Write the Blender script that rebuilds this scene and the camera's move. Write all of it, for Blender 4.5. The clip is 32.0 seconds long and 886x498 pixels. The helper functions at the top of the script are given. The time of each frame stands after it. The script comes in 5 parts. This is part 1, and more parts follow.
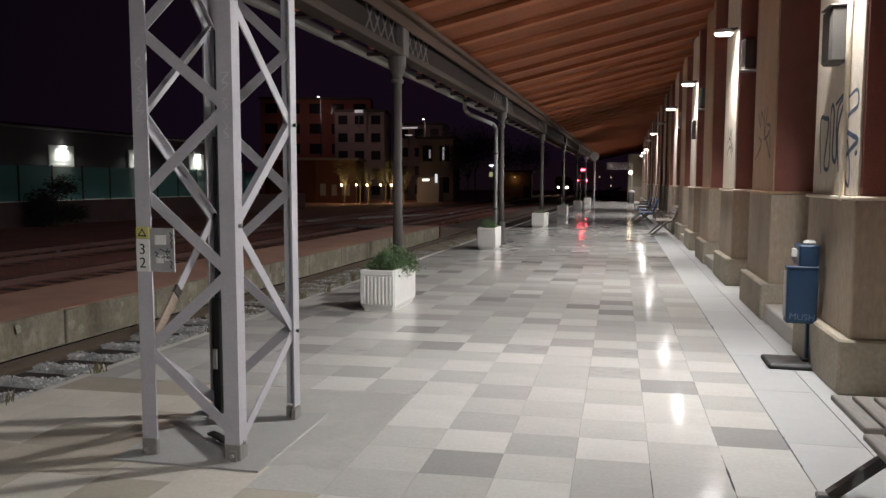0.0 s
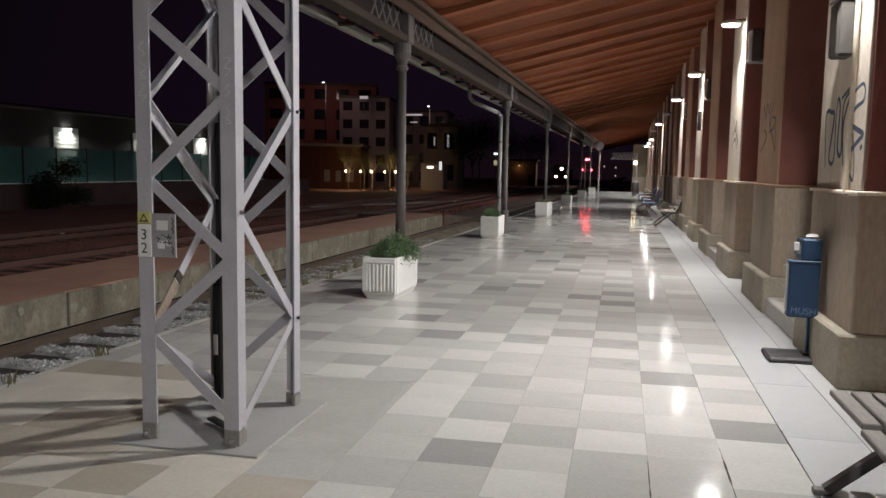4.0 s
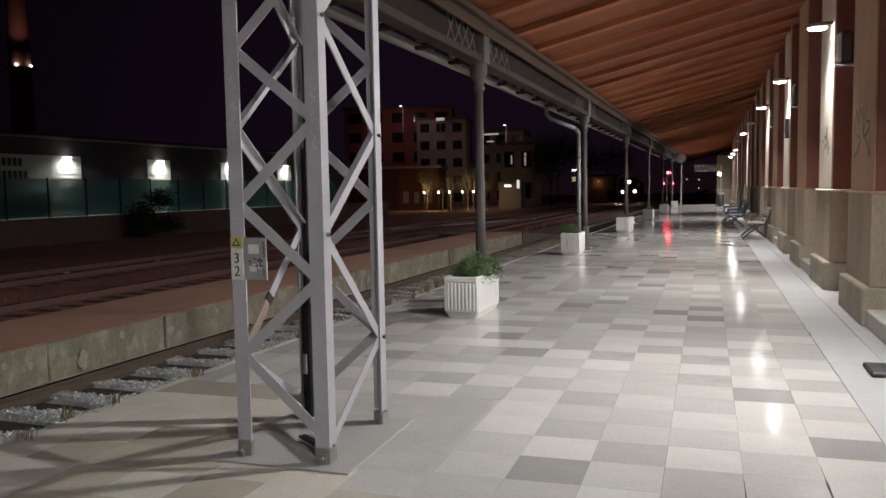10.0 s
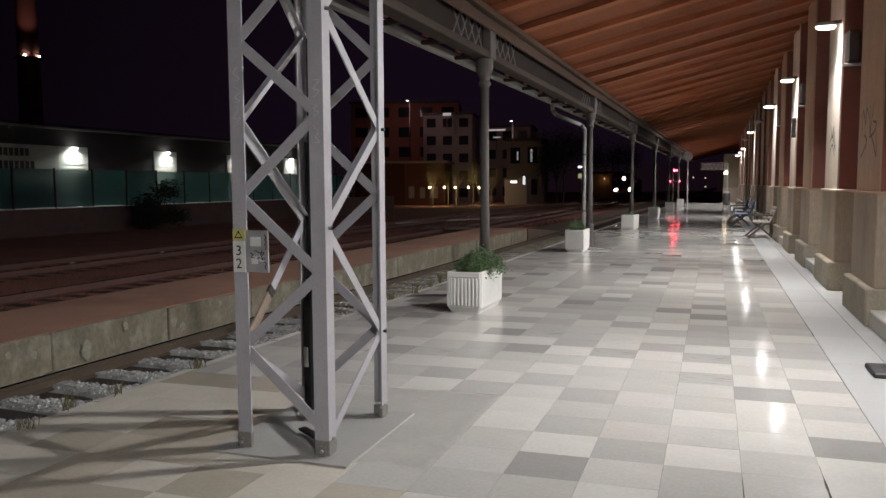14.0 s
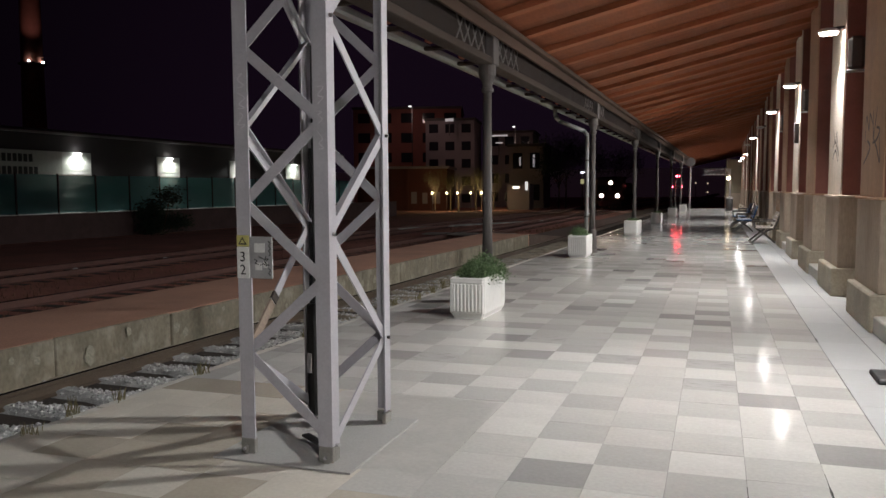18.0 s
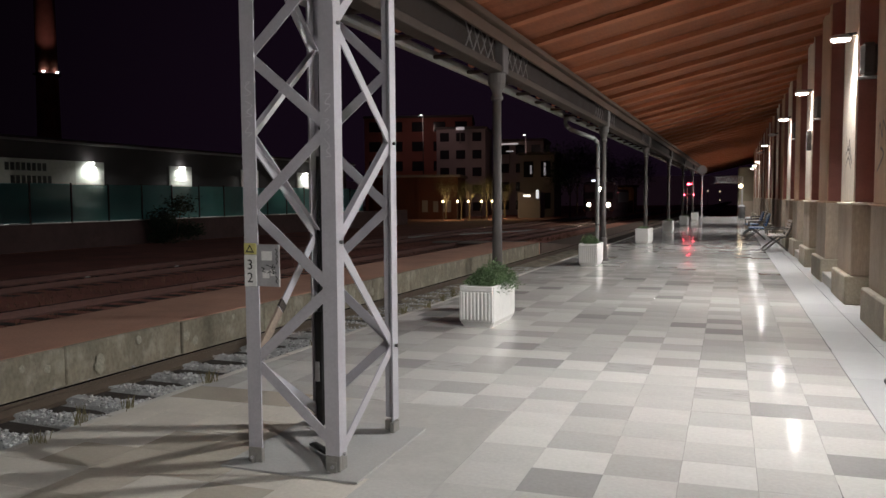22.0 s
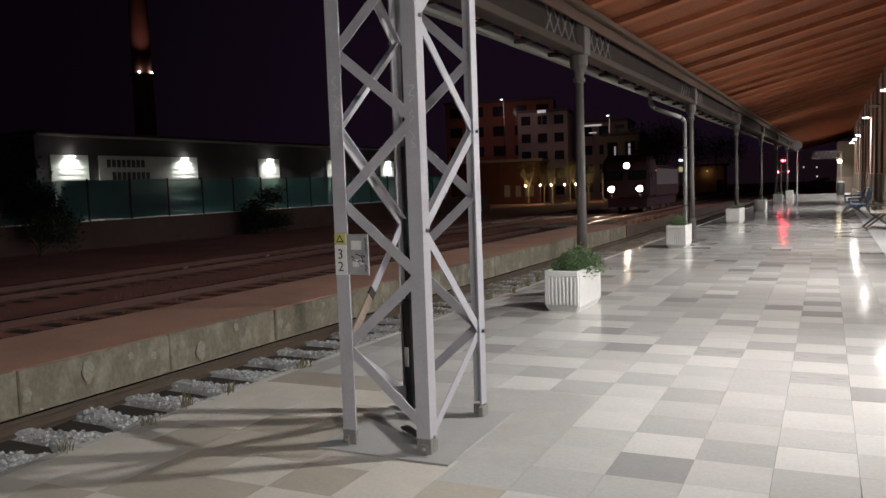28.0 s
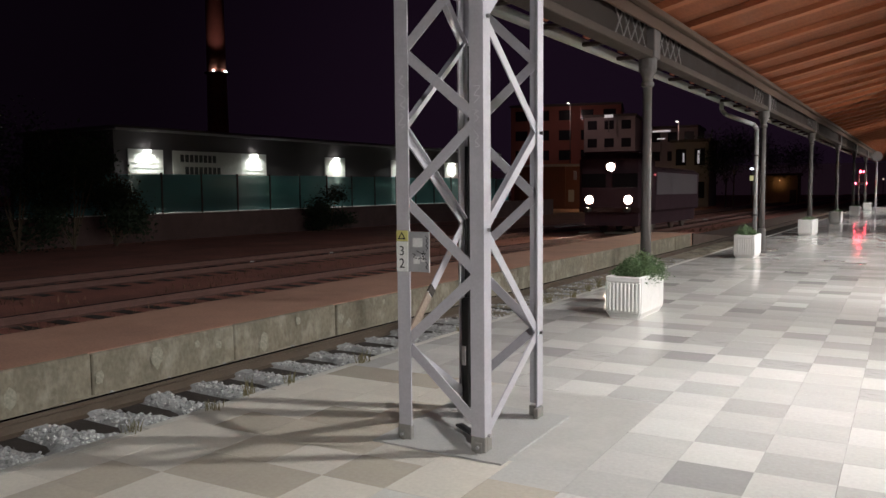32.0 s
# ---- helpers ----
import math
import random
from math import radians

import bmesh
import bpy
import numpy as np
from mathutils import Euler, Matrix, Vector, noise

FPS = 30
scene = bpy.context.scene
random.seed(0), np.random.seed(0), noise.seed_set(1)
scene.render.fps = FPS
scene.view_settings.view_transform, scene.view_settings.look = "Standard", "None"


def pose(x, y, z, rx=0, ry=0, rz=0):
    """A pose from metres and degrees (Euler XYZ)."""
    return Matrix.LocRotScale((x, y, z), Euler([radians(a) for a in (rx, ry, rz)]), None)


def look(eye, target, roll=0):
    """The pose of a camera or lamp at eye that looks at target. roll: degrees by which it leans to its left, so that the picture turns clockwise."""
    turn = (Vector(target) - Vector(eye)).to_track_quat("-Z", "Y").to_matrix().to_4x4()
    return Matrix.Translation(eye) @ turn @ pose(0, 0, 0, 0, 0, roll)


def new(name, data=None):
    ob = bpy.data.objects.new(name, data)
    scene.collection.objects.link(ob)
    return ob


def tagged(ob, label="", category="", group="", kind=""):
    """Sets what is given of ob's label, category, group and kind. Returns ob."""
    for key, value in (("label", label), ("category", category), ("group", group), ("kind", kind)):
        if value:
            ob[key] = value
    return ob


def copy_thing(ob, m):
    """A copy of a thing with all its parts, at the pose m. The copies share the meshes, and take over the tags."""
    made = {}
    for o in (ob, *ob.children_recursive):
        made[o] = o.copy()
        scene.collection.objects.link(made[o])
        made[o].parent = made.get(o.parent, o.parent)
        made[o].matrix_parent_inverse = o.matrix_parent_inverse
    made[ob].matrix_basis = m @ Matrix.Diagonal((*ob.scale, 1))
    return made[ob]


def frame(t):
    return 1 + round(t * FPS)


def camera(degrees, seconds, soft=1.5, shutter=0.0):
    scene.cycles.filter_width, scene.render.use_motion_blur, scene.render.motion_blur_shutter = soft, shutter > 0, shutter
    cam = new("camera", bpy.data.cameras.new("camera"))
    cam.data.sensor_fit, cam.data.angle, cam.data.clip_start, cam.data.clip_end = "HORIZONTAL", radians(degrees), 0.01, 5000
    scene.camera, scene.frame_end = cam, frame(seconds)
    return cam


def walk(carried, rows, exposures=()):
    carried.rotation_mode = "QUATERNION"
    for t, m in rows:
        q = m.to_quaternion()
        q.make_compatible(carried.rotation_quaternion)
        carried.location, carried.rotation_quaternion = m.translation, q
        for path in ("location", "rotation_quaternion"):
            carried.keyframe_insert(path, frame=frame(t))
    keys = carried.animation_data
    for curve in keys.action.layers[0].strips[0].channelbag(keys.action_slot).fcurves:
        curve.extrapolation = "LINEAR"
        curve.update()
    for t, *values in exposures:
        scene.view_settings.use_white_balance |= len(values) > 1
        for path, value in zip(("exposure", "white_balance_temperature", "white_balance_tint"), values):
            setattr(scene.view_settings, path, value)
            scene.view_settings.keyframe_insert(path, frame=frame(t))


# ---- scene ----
cam = camera(59.6, 32.0)
PATH = [
    (0, (0.11, -0.16, 1.603), (-0.379, 1.771, 1.43), 0.1),
    (0.5, (0.118, -0.167, 1.602), (-0.367, 1.765, 1.423), 0.2),
    (1, (0.113, -0.148, 1.605), (-0.368, 1.785, 1.422), 0.3),
    (1.5, (0.114, -0.139, 1.6), (-0.363, 1.794, 1.412), 0.3),
    (2, (0.116, -0.141, 1.605), (-0.366, 1.79, 1.413), 0.4),
    (2.5, (0.117, -0.142, 1.604), (-0.369, 1.788, 1.407), 0.5),
    (4.5, (0.122, -0.156, 1.615), (-0.377, 1.769, 1.409), 1.0),
    (5, (0.106, -0.141, 1.61), (-0.401, 1.783, 1.404), 1.0),
    (5.5, (0.114, -0.131, 1.627), (-0.45, 1.781, 1.461), 0.6),
    (6, (0.112, -0.117, 1.623), (-0.537, 1.77, 1.483), 0.2),
    (6.5, (0.127, -0.165, 1.63), (-0.559, 1.71, 1.511), -0.6),
    (7, (0.124, -0.226, 1.611), (-0.559, 1.65, 1.492), -1.3),
    (7.5, (0.103, -0.236, 1.606), (-0.566, 1.645, 1.48), -1.5),
    (8, (0.103, -0.218, 1.608), (-0.56, 1.664, 1.477), -1.3),
    (8.5, (0.111, -0.215, 1.607), (-0.554, 1.666, 1.471), -1.2),
    (9, (0.117, -0.204, 1.61), (-0.559, 1.674, 1.471), -1.2),
    (9.5, (0.118, -0.189, 1.605), (-0.566, 1.685, 1.458), -1.1),
    (10, (0.113, -0.192, 1.607), (-0.58, 1.678, 1.452), -1.0),
    (10.5, (0.103, -0.195, 1.605), (-0.593, 1.673, 1.446), -0.9),
    (11, (0.113, -0.198, 1.602), (-0.589, 1.668, 1.44), -0.7),
    (11.5, (0.128, -0.194, 1.604), (-0.577, 1.67, 1.437), -0.6),
    (12, (0.135, -0.182, 1.602), (-0.57, 1.682, 1.433), -0.5),
    (12.5, (0.14, -0.193, 1.605), (-0.566, 1.671, 1.438), -0.4),
    (13, (0.138, -0.189, 1.603), (-0.567, 1.675, 1.435), -0.4),
    (13.5, (0.136, -0.194, 1.609), (-0.569, 1.67, 1.441), -0.3),
    (14, (0.134, -0.188, 1.605), (-0.571, 1.676, 1.438), -0.3),
    (14.5, (0.134, -0.194, 1.61), (-0.57, 1.67, 1.444), -0.3),
    (16.5, (0.131, -0.188, 1.606), (-0.576, 1.676, 1.449), -0.3),
    (17, (0.133, -0.185, 1.605), (-0.576, 1.678, 1.45), -0.3),
    (17.5, (0.131, -0.193, 1.611), (-0.579, 1.67, 1.457), -0.4),
    (18, (0.126, -0.191, 1.61), (-0.585, 1.672, 1.457), -0.3),
    (18.5, (0.126, -0.192, 1.608), (-0.585, 1.671, 1.457), -0.3),
    (19, (0.126, -0.192, 1.612), (-0.587, 1.67, 1.464), -0.3),
    (19.5, (0.129, -0.19, 1.614), (-0.586, 1.672, 1.469), -0.4),
    (20, (0.125, -0.166, 1.613), (-0.594, 1.695, 1.468), -0.4),
    (20.5, (0.13, -0.103, 1.613), (-0.596, 1.756, 1.475), -0.6),
    (21, (0.14, -0.087, 1.615), (-0.589, 1.77, 1.488), -0.6),
    (21.5, (0.138, -0.158, 1.623), (-0.599, 1.698, 1.502), -0.5),
    (22, (0.136, -0.161, 1.604), (-0.602, 1.693, 1.473), -0.4),
    (22.5, (0.139, -0.211, 1.602), (-0.601, 1.641, 1.453), -0.5),
    (23, (0.14, -0.173, 1.603), (-0.601, 1.678, 1.447), -0.6),
    (23.5, (0.128, -0.161, 1.614), (-0.619, 1.687, 1.457), -0.7),
    (24, (0.13, -0.169, 1.614), (-0.635, 1.673, 1.458), -0.7),
    (24.5, (0.128, -0.165, 1.614), (-0.656, 1.669, 1.458), -0.6),
    (25, (0.126, -0.166, 1.612), (-0.672, 1.662, 1.453), -0.5),
    (25.5, (0.131, -0.165, 1.613), (-0.689, 1.652, 1.451), -0.7),
    (27.5, (0.16, -0.201, 1.608), (-0.736, 1.579, 1.445), -1.8),
    (28, (0.15, -0.22, 1.617), (-0.783, 1.542, 1.453), -2.0),
    (28.5, (0.158, -0.228, 1.615), (-0.818, 1.51, 1.453), -2.0),
    (29, (0.153, -0.222, 1.609), (-0.849, 1.501, 1.445), -2.0),
    (29.5, (0.172, -0.243, 1.61), (-0.838, 1.475, 1.446), -1.8),
    (30, (0.173, -0.237, 1.602), (-0.854, 1.471, 1.437), -1.6),
    (30.5, (0.178, -0.246, 1.603), (-0.867, 1.451, 1.435), -1.2),
    (31, (0.178, -0.256, 1.607), (-0.876, 1.435, 1.443), -0.8),
    (31.5, (0.175, -0.26, 1.602), (-0.889, 1.426, 1.446), -0.6),
    (32, (0.171, -0.248, 1.601), (-0.899, 1.435, 1.446), -0.5),
]
walk(cam, [(t, look(eye, target, roll)) for t, eye, target, roll in PATH], exposures=[(0, 0.26), (25, 0.3), (28, 0.48), (32, 0.74)])

# ---- world, light and exposure ----
world = bpy.data.worlds.new("night")
scene.world = world
world.use_nodes = True
bg = world.node_tree.nodes["Background"]
bg.inputs[0].default_value = (0.36, 0.17, 0.41, 1)
# faint sky glow that fades away from the town
wn, wl = world.node_tree.nodes, world.node_tree.links
sky_at = wn.new("ShaderNodeTexCoord")
sky_turn = wn.new("ShaderNodeMapping")
sky_turn.vector_type = "NORMAL"
sky_turn.inputs["Rotation"].default_value = (0, 0, radians(-107))
glow_of = wn.new("ShaderNodeTexGradient")
level = wn.new("ShaderNodeMapRange")
level.interpolation_type = "SMOOTHSTEP"
level.inputs["From Min"].default_value, level.inputs["From Max"].default_value = 0.78, 1.0
level.inputs["To Min"].default_value, level.inputs["To Max"].default_value = 0.0042, 0.0125
wl.new(sky_at.outputs["Generated"], sky_turn.inputs["Vector"])
wl.new(sky_turn.outputs[0], glow_of.inputs["Vector"])
wl.new(glow_of.outputs["Fac"], level.inputs["Value"])
wl.new(level.outputs[0], bg.inputs[1])
scene.view_settings.exposure = 0.0

WALL = pose(1.68, 6.2, 0, 0, 0, 1.43)   # facade frame: x into the wall, y along it
BAY = 6.35
LIT = (-1, 0, 1, 2, 3, 5, 7, 8, 9)
UNLIT = (4, 6)
LAMP_POWER = 230.0


# ---- material kit ----
def material(name, color, rough=0.6, metal=0.0, var=0.15, scale=6.0, bump=0.15, grain=60.0, stain=0.0, stain_color=(0.05, 0.04, 0.03), stain_scale=1.2,
             spec=0.5, island=0.0, objrand=0.0, rough_var=0.1, stretch=(1, 1, 1), coords="Object"):
    m = bpy.data.materials.new(name)
    m.use_nodes = True
    nt = m.node_tree
    n, l = nt.nodes, nt.links
    b = n["Principled BSDF"]
    b.inputs["Metallic"].default_value = metal
    b.inputs["Specular IOR Level"].default_value = spec
    tc = n.new("ShaderNodeTexCoord")
    mp = n.new("ShaderNodeMapping")
    mp.inputs["Scale"].default_value = stretch
    l.new(tc.outputs[coords], mp.inputs[0])
    big = n.new("ShaderNodeTexNoise")
    big.inputs["Scale"].default_value, big.inputs["Detail"].default_value = scale, 6
    fine = n.new("ShaderNodeTexNoise")
    fine.inputs["Scale"].default_value, fine.inputs["Detail"].default_value = grain, 4
    l.new(mp.outputs[0], big.inputs["Vector"])
    l.new(mp.outputs[0], fine.inputs["Vector"])
    add = n.new("ShaderNodeMath")
    add.operation = "ADD"
    l.new(big.outputs["Fac"], add.inputs[0])
    l.new(fine.outputs["Fac"], add.inputs[1])
    rng = n.new("ShaderNodeMapRange")
    rng.inputs["From Min"].default_value, rng.inputs["From Max"].default_value = 0.6, 1.4
    rng.inputs["To Min"].default_value, rng.inputs["To Max"].default_value = 1 - var, 1 + var
    l.new(add.outputs[0], rng.inputs["Value"])
    value = rng.outputs[0]
    for amount, node, out in ((island, "ShaderNodeNewGeometry", "Random Per Island"), (objrand, "ShaderNodeObjectInfo", "Random")):
        if amount:
            g = n.new(node)
            r2 = n.new("ShaderNodeMapRange")
            r2.inputs["To Min"].default_value, r2.inputs["To Max"].default_value = 1 - amount, 1 + amount
            l.new(g.outputs[out], r2.inputs["Value"])
            mul = n.new("ShaderNodeMath")
            mul.operation = "MULTIPLY"
            l.new(value, mul.inputs[0])
            l.new(r2.outputs[0], mul.inputs[1])
            value = mul.outputs[0]
    col = n.new("ShaderNodeVectorMath")
    col.operation = "SCALE"
    col.inputs[0].default_value = color
    l.new(value, col.inputs["Scale"])
    out = col.outputs[0]
    if stain:
        sn = n.new("ShaderNodeTexNoise")
        sn.inputs["Scale"].default_value, sn.inputs["Detail"].default_value, sn.inputs["Roughness"].default_value = stain_scale, 8, 0.65
        l.new(mp.outputs[0], sn.inputs["Vector"])
        sr = n.new("ShaderNodeMapRange")
        sr.inputs["From Min"].default_value, sr.inputs["From Max"].default_value = 0.5, 0.72
        sr.inputs["To Max"].default_value = stain
        l.new(sn.outputs["Fac"], sr.inputs["Value"])
        mx = n.new("ShaderNodeMix")
        mx.data_type = "RGBA"
        l.new(sr.outputs[0], mx.inputs["Factor"])
        l.new(out, mx.inputs["A"])
        mx.inputs["B"].default_value = (*stain_color, 1)
        out = mx.outputs["Result"]
    l.new(out, b.inputs["Base Color"])
    rr = n.new("ShaderNodeMapRange")
    rr.inputs["From Min"].default_value, rr.inputs["From Max"].default_value = 0.3, 0.7
    rr.inputs["To Min"].default_value, rr.inputs["To Max"].default_value = max(0.02, rough - rough_var), min(1, rough + rough_var)
    l.new(big.outputs["Fac"], rr.inputs["Value"])
    l.new(rr.outputs[0], b.inputs["Roughness"])
    if bump:
        bp = n.new("ShaderNodeBump")
        bp.inputs["Strength"].default_value, bp.inputs["Distance"].default_value = bump, 0.01
        l.new(add.outputs[0], bp.inputs["Height"])
        l.new(bp.outputs[0], b.inputs["Normal"])
    return m


def glow(name, color, strength):
    m = bpy.data.materials.new(name)
    m.use_nodes = True
    b = m.node_tree.nodes["Principled BSDF"]
    b.inputs["Base Color"].default_value = (0.8, 0.8, 0.8, 1)
    b.inputs["Emission Color"].default_value = (*color, 1)
    b.inputs["Emission Strength"].default_value = strength
    return m


TILE = dict(rough=0.1, rough_var=0.03, spec=0.11, var=0.1, scale=3.0, grain=40, bump=0.02, stain=0.2, stain_color=(0.4, 0.38, 0.35), stain_scale=2.5)
M_TILE_WHITE = material("white_marble_tile", (0.61, 0.598, 0.565), objrand=0.05, island=0.05, **TILE)
M_TILE_PALE = material("pale_marble_tile", (0.535, 0.523, 0.494), objrand=0.05, island=0.05, **TILE)
M_TILE_MID = material("warm_grey_marble_tile", (0.485, 0.472, 0.447), objrand=0.07, island=0.07, **TILE)
M_TILE_DARK = material("grey_marble_tile", (0.375, 0.365, 0.352), objrand=0.08, island=0.08, **TILE)
M_TILE_TAN = material("tan_limestone", (0.49, 0.44, 0.365), objrand=0.1, island=0.1, **TILE)
M_TILE_CREAM = material("cream_limestone", (0.61, 0.57, 0.5), objrand=0.07, island=0.07, **TILE)
M_TILE_STREAK = material("streaked_marble_tile", (0.5, 0.49, 0.465), objrand=0.07, island=0.07, **dict(TILE, stain=1.0, stain_color=(0.27, 0.26, 0.24), stain_scale=3.4, stretch=(1.2, 4, 1)))
M_CEMENT = material("smeared_cement", (0.41, 0.4, 0.375), rough=0.4, spec=0.2, var=0.1, scale=1.5, grain=30, bump=0.08, stain=0.55, stain_color=(0.56, 0.545, 0.51), stain_scale=1.6)
M_GRIME = material("black_joint_dirt", (0.05, 0.047, 0.042), rough=0.95, bump=0.4)
M_SLAB = material("white_stone_slab", (0.53, 0.535, 0.53), rough=0.25, spec=0.1, var=0.03, scale=9, grain=50, bump=0, objrand=0.05, rough_var=0.0)
M_COPING = material("worn_platform_stone", (0.52, 0.5, 0.45), rough=0.6, var=0.15, scale=2.5, bump=0.3, objrand=0.12, stain=0.5, stain_color=(0.25, 0.23, 0.19))
M_JOINT = material("joint_mortar", (0.2, 0.19, 0.17), rough=0.9, bump=0.3)
M_CONCRETE = material("smooth_concrete", (0.38, 0.375, 0.36), rough=0.6, var=0.12, scale=2.0, bump=0.2, stain=0.4, stain_color=(0.24, 0.23, 0.2))
M_SHOE = material("dark_cement_footing", (0.24, 0.23, 0.21), rough=0.85, bump=0.3)
M_STEEL = material("grey_painted_steel", (0.425, 0.415, 0.445), rough=0.45, var=0.1, scale=5, bump=0.06, stain=0.3, stain_color=(0.34, 0.33, 0.34), stain_scale=6)
M_BROWNWRAP = material("brown_brace_tone", (0.26, 0.2, 0.155), rough=0.7, var=0.25, scale=9, stain=0.5, stain_color=(0.15, 0.08, 0.05), stain_scale=8)
M_BOLT = material("dull_bolt_steel", (0.34, 0.33, 0.33), rough=0.55)
M_IRON = material("grey_cast_iron", (0.115, 0.104, 0.1), spec=0.2, rough=0.6, var=0.2, scale=4, bump=0.2, stain=0.35, stain_color=(0.1, 0.09, 0.08))
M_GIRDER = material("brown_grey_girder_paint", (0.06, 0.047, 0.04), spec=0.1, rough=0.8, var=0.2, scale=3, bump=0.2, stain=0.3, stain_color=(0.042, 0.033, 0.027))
# Web darker than its flanges: the shade of the recess is in the colour.
M_GIRDERWEB = material("recess_shade_girder_web", (0.032, 0.025, 0.022), spec=0.1, rough=0.85, var=0.25, scale=3, bump=0.2)
M_FASCIA = material("grey_brown_fascia_board", (0.085, 0.056, 0.042), spec=0.1, rough=0.8, var=0.2, scale=2, bump=0.2)
M_DARKLEAF = material("dark_bush_leaf", (0.018, 0.035, 0.016), rough=0.7, var=0.3, bump=0)
M_GRASS = material("dry_red_brown_grass", (0.2, 0.1, 0.06), rough=0.9, var=0.3, island=0.4, bump=0)
M_BANNER = material("dim_banner_cloth", (0.45, 0.43, 0.39), rough=0.8)
M_GUTTER = material("dull_zinc", (0.3, 0.3, 0.3), rough=0.5, metal=0.2, var=0.12)
M_WOOD = material("brown_stained_boards", (0.225, 0.075, 0.035), rough=0.75, spec=0.15, var=0.2, scale=3, grain=30, bump=0.15, island=0.12, stretch=(1, 0.15, 1))
# Rafters paler than the boards: lamp light on their faces put in the colour.
M_RAFTER = material("lamp_lightened_rafter", (0.33, 0.115, 0.056), rough=0.75, spec=0.15, var=0.2, scale=4, bump=0.15, stretch=(0.2, 1, 1))
M_CREAM = material("cream_render", (0.68, 0.6, 0.495), rough=0.85, var=0.2, scale=2.6, grain=35, bump=0.4, stain=0.55, stain_color=(0.36, 0.3, 0.2), stretch=(1, 1, 0.35))
M_OCHRE = material("ochre_render", (0.46, 0.295, 0.185), rough=0.85, var=0.22, scale=2.6, grain=35, bump=0.4, stain=0.6, stain_color=(0.26, 0.15, 0.09), stretch=(1, 1, 0.35))
M_RED = material("dark_red_render", (0.25, 0.095, 0.073), rough=0.85, var=0.18, scale=2.0, bump=0.25, stain=0.4, stain_color=(0.1, 0.035, 0.025))
M_DADO = material("grey_brown_render", (0.4, 0.325, 0.25), rough=0.8, var=0.25, scale=2.4, grain=35, bump=0.45, stain=0.6, stain_color=(0.17, 0.13, 0.095), stretch=(1, 1, 0.3))
M_PLINTH = material("worn_plinth_stone", (0.4, 0.355, 0.275), rough=0.8, var=0.25, scale=3.5, grain=30, bump=0.6, stain=0.6, stain_color=(0.22, 0.19, 0.14))
M_STEPSTONE = material("pale_threshold_stone", (0.6, 0.58, 0.53), rough=0.6, var=0.1, scale=4, bump=0.15, stain=0.35, stain_color=(0.38, 0.35, 0.3))
M_DOOR = material("old_door_paint", (0.09, 0.045, 0.035), rough=0.5, var=0.2)
M_BLUE = material("blue_painted_metal", (0.016, 0.048, 0.105), rough=0.4, var=0.15, bump=0.05, stain=0.25, stain_color=(0.04, 0.08, 0.15))
M_DARK = material("black_cast_base", (0.035, 0.033, 0.033), rough=0.55, var=0.2)
M_WHITE = material("white_enamel", (0.7, 0.7, 0.68), rough=0.4)
M_PLATE = material("grey_notice_plate", (0.4, 0.4, 0.41), rough=0.35, metal=0.3, stain=0.4, stain_color=(0.55, 0.55, 0.56), stain_scale=9)
M_YELLOW = material("yellow_warning_paint", (0.52, 0.48, 0.17), rough=0.5)
M_BLACK = material("black_paint", (0.02, 0.02, 0.02), rough=0.5)
M_PLANTER = material("white_precast_concrete", (0.8, 0.795, 0.77), rough=0.65, var=0.08, bump=0.2, stain=0.2, stain_color=(0.45, 0.43, 0.38), stain_scale=4)
M_SOIL = material("dark_potting_soil", (0.05, 0.035, 0.025), rough=0.95, bump=0.8)
M_LEAF = material("green_shrub_leaf", (0.12, 0.19, 0.085), rough=0.55, var=0.3, island=0.35, bump=0)
M_SLAT = material("weathered_bench_slat", (0.3, 0.272, 0.245), rough=0.55, var=0.25, scale=8, grain=70, bump=0.3, stretch=(1, 0.15, 1))
M_BENCHLEG = material("dark_bench_iron", (0.17, 0.16, 0.15), rough=0.5, metal=0.1)
M_RAIL = material("worn_rail_steel", (0.13, 0.1, 0.075), rough=0.5, metal=0.35, var=0.2, stain=0.4, stain_color=(0.12, 0.075, 0.05))
M_RAILHEAD = material("polished_railhead", (0.55, 0.53, 0.5), rough=0.22, rough_var=0.04, metal=1.0, bump=0)
M_DUST = material("dusty_grey_brown_dirt", (0.27, 0.235, 0.18), rough=0.95, var=0.3, scale=3, grain=25, bump=0.8, stain=0.6, stain_color=(0.38, 0.36, 0.31), stain_scale=5)
M_FARRAIL = material("rusty_rail_flank", (0.16, 0.08, 0.065), rough=0.8, var=0.3)
M_YARDWALL = material("dark_yard_wall", (0.12, 0.075, 0.07), rough=0.9, var=0.35, scale=1.5, bump=0.5, stain=0.5, stain_color=(0.06, 0.04, 0.038))
M_LIME = material("pale_lime_streak", (0.32, 0.3, 0.235), rough=0.9, var=0.35, scale=25, bump=0.2)
M_SLEEPER = material("tarred_timber", (0.045, 0.036, 0.03), rough=0.85, var=0.3, bump=0.5)
M_BALLAST = material("pale_ballast_stone", (0.47, 0.475, 0.465), rough=0.9, var=0.3, scale=20, bump=0.6, island=0.4)
M_EARTH = material("brown_track_earth", (0.42, 0.165, 0.125), rough=0.95, var=0.35, scale=0.6, grain=14, bump=0.8, stain=0.6, stain_color=(0.12, 0.055, 0.045), stain_scale=0.5)
M_CINDER = material("dark_trackside_cinder", (0.15, 0.105, 0.085), rough=0.95, var=0.4, scale=1.2, grain=20, bump=0.8, stain=0.5, stain_color=(0.22, 0.17, 0.13), stain_scale=1.5)
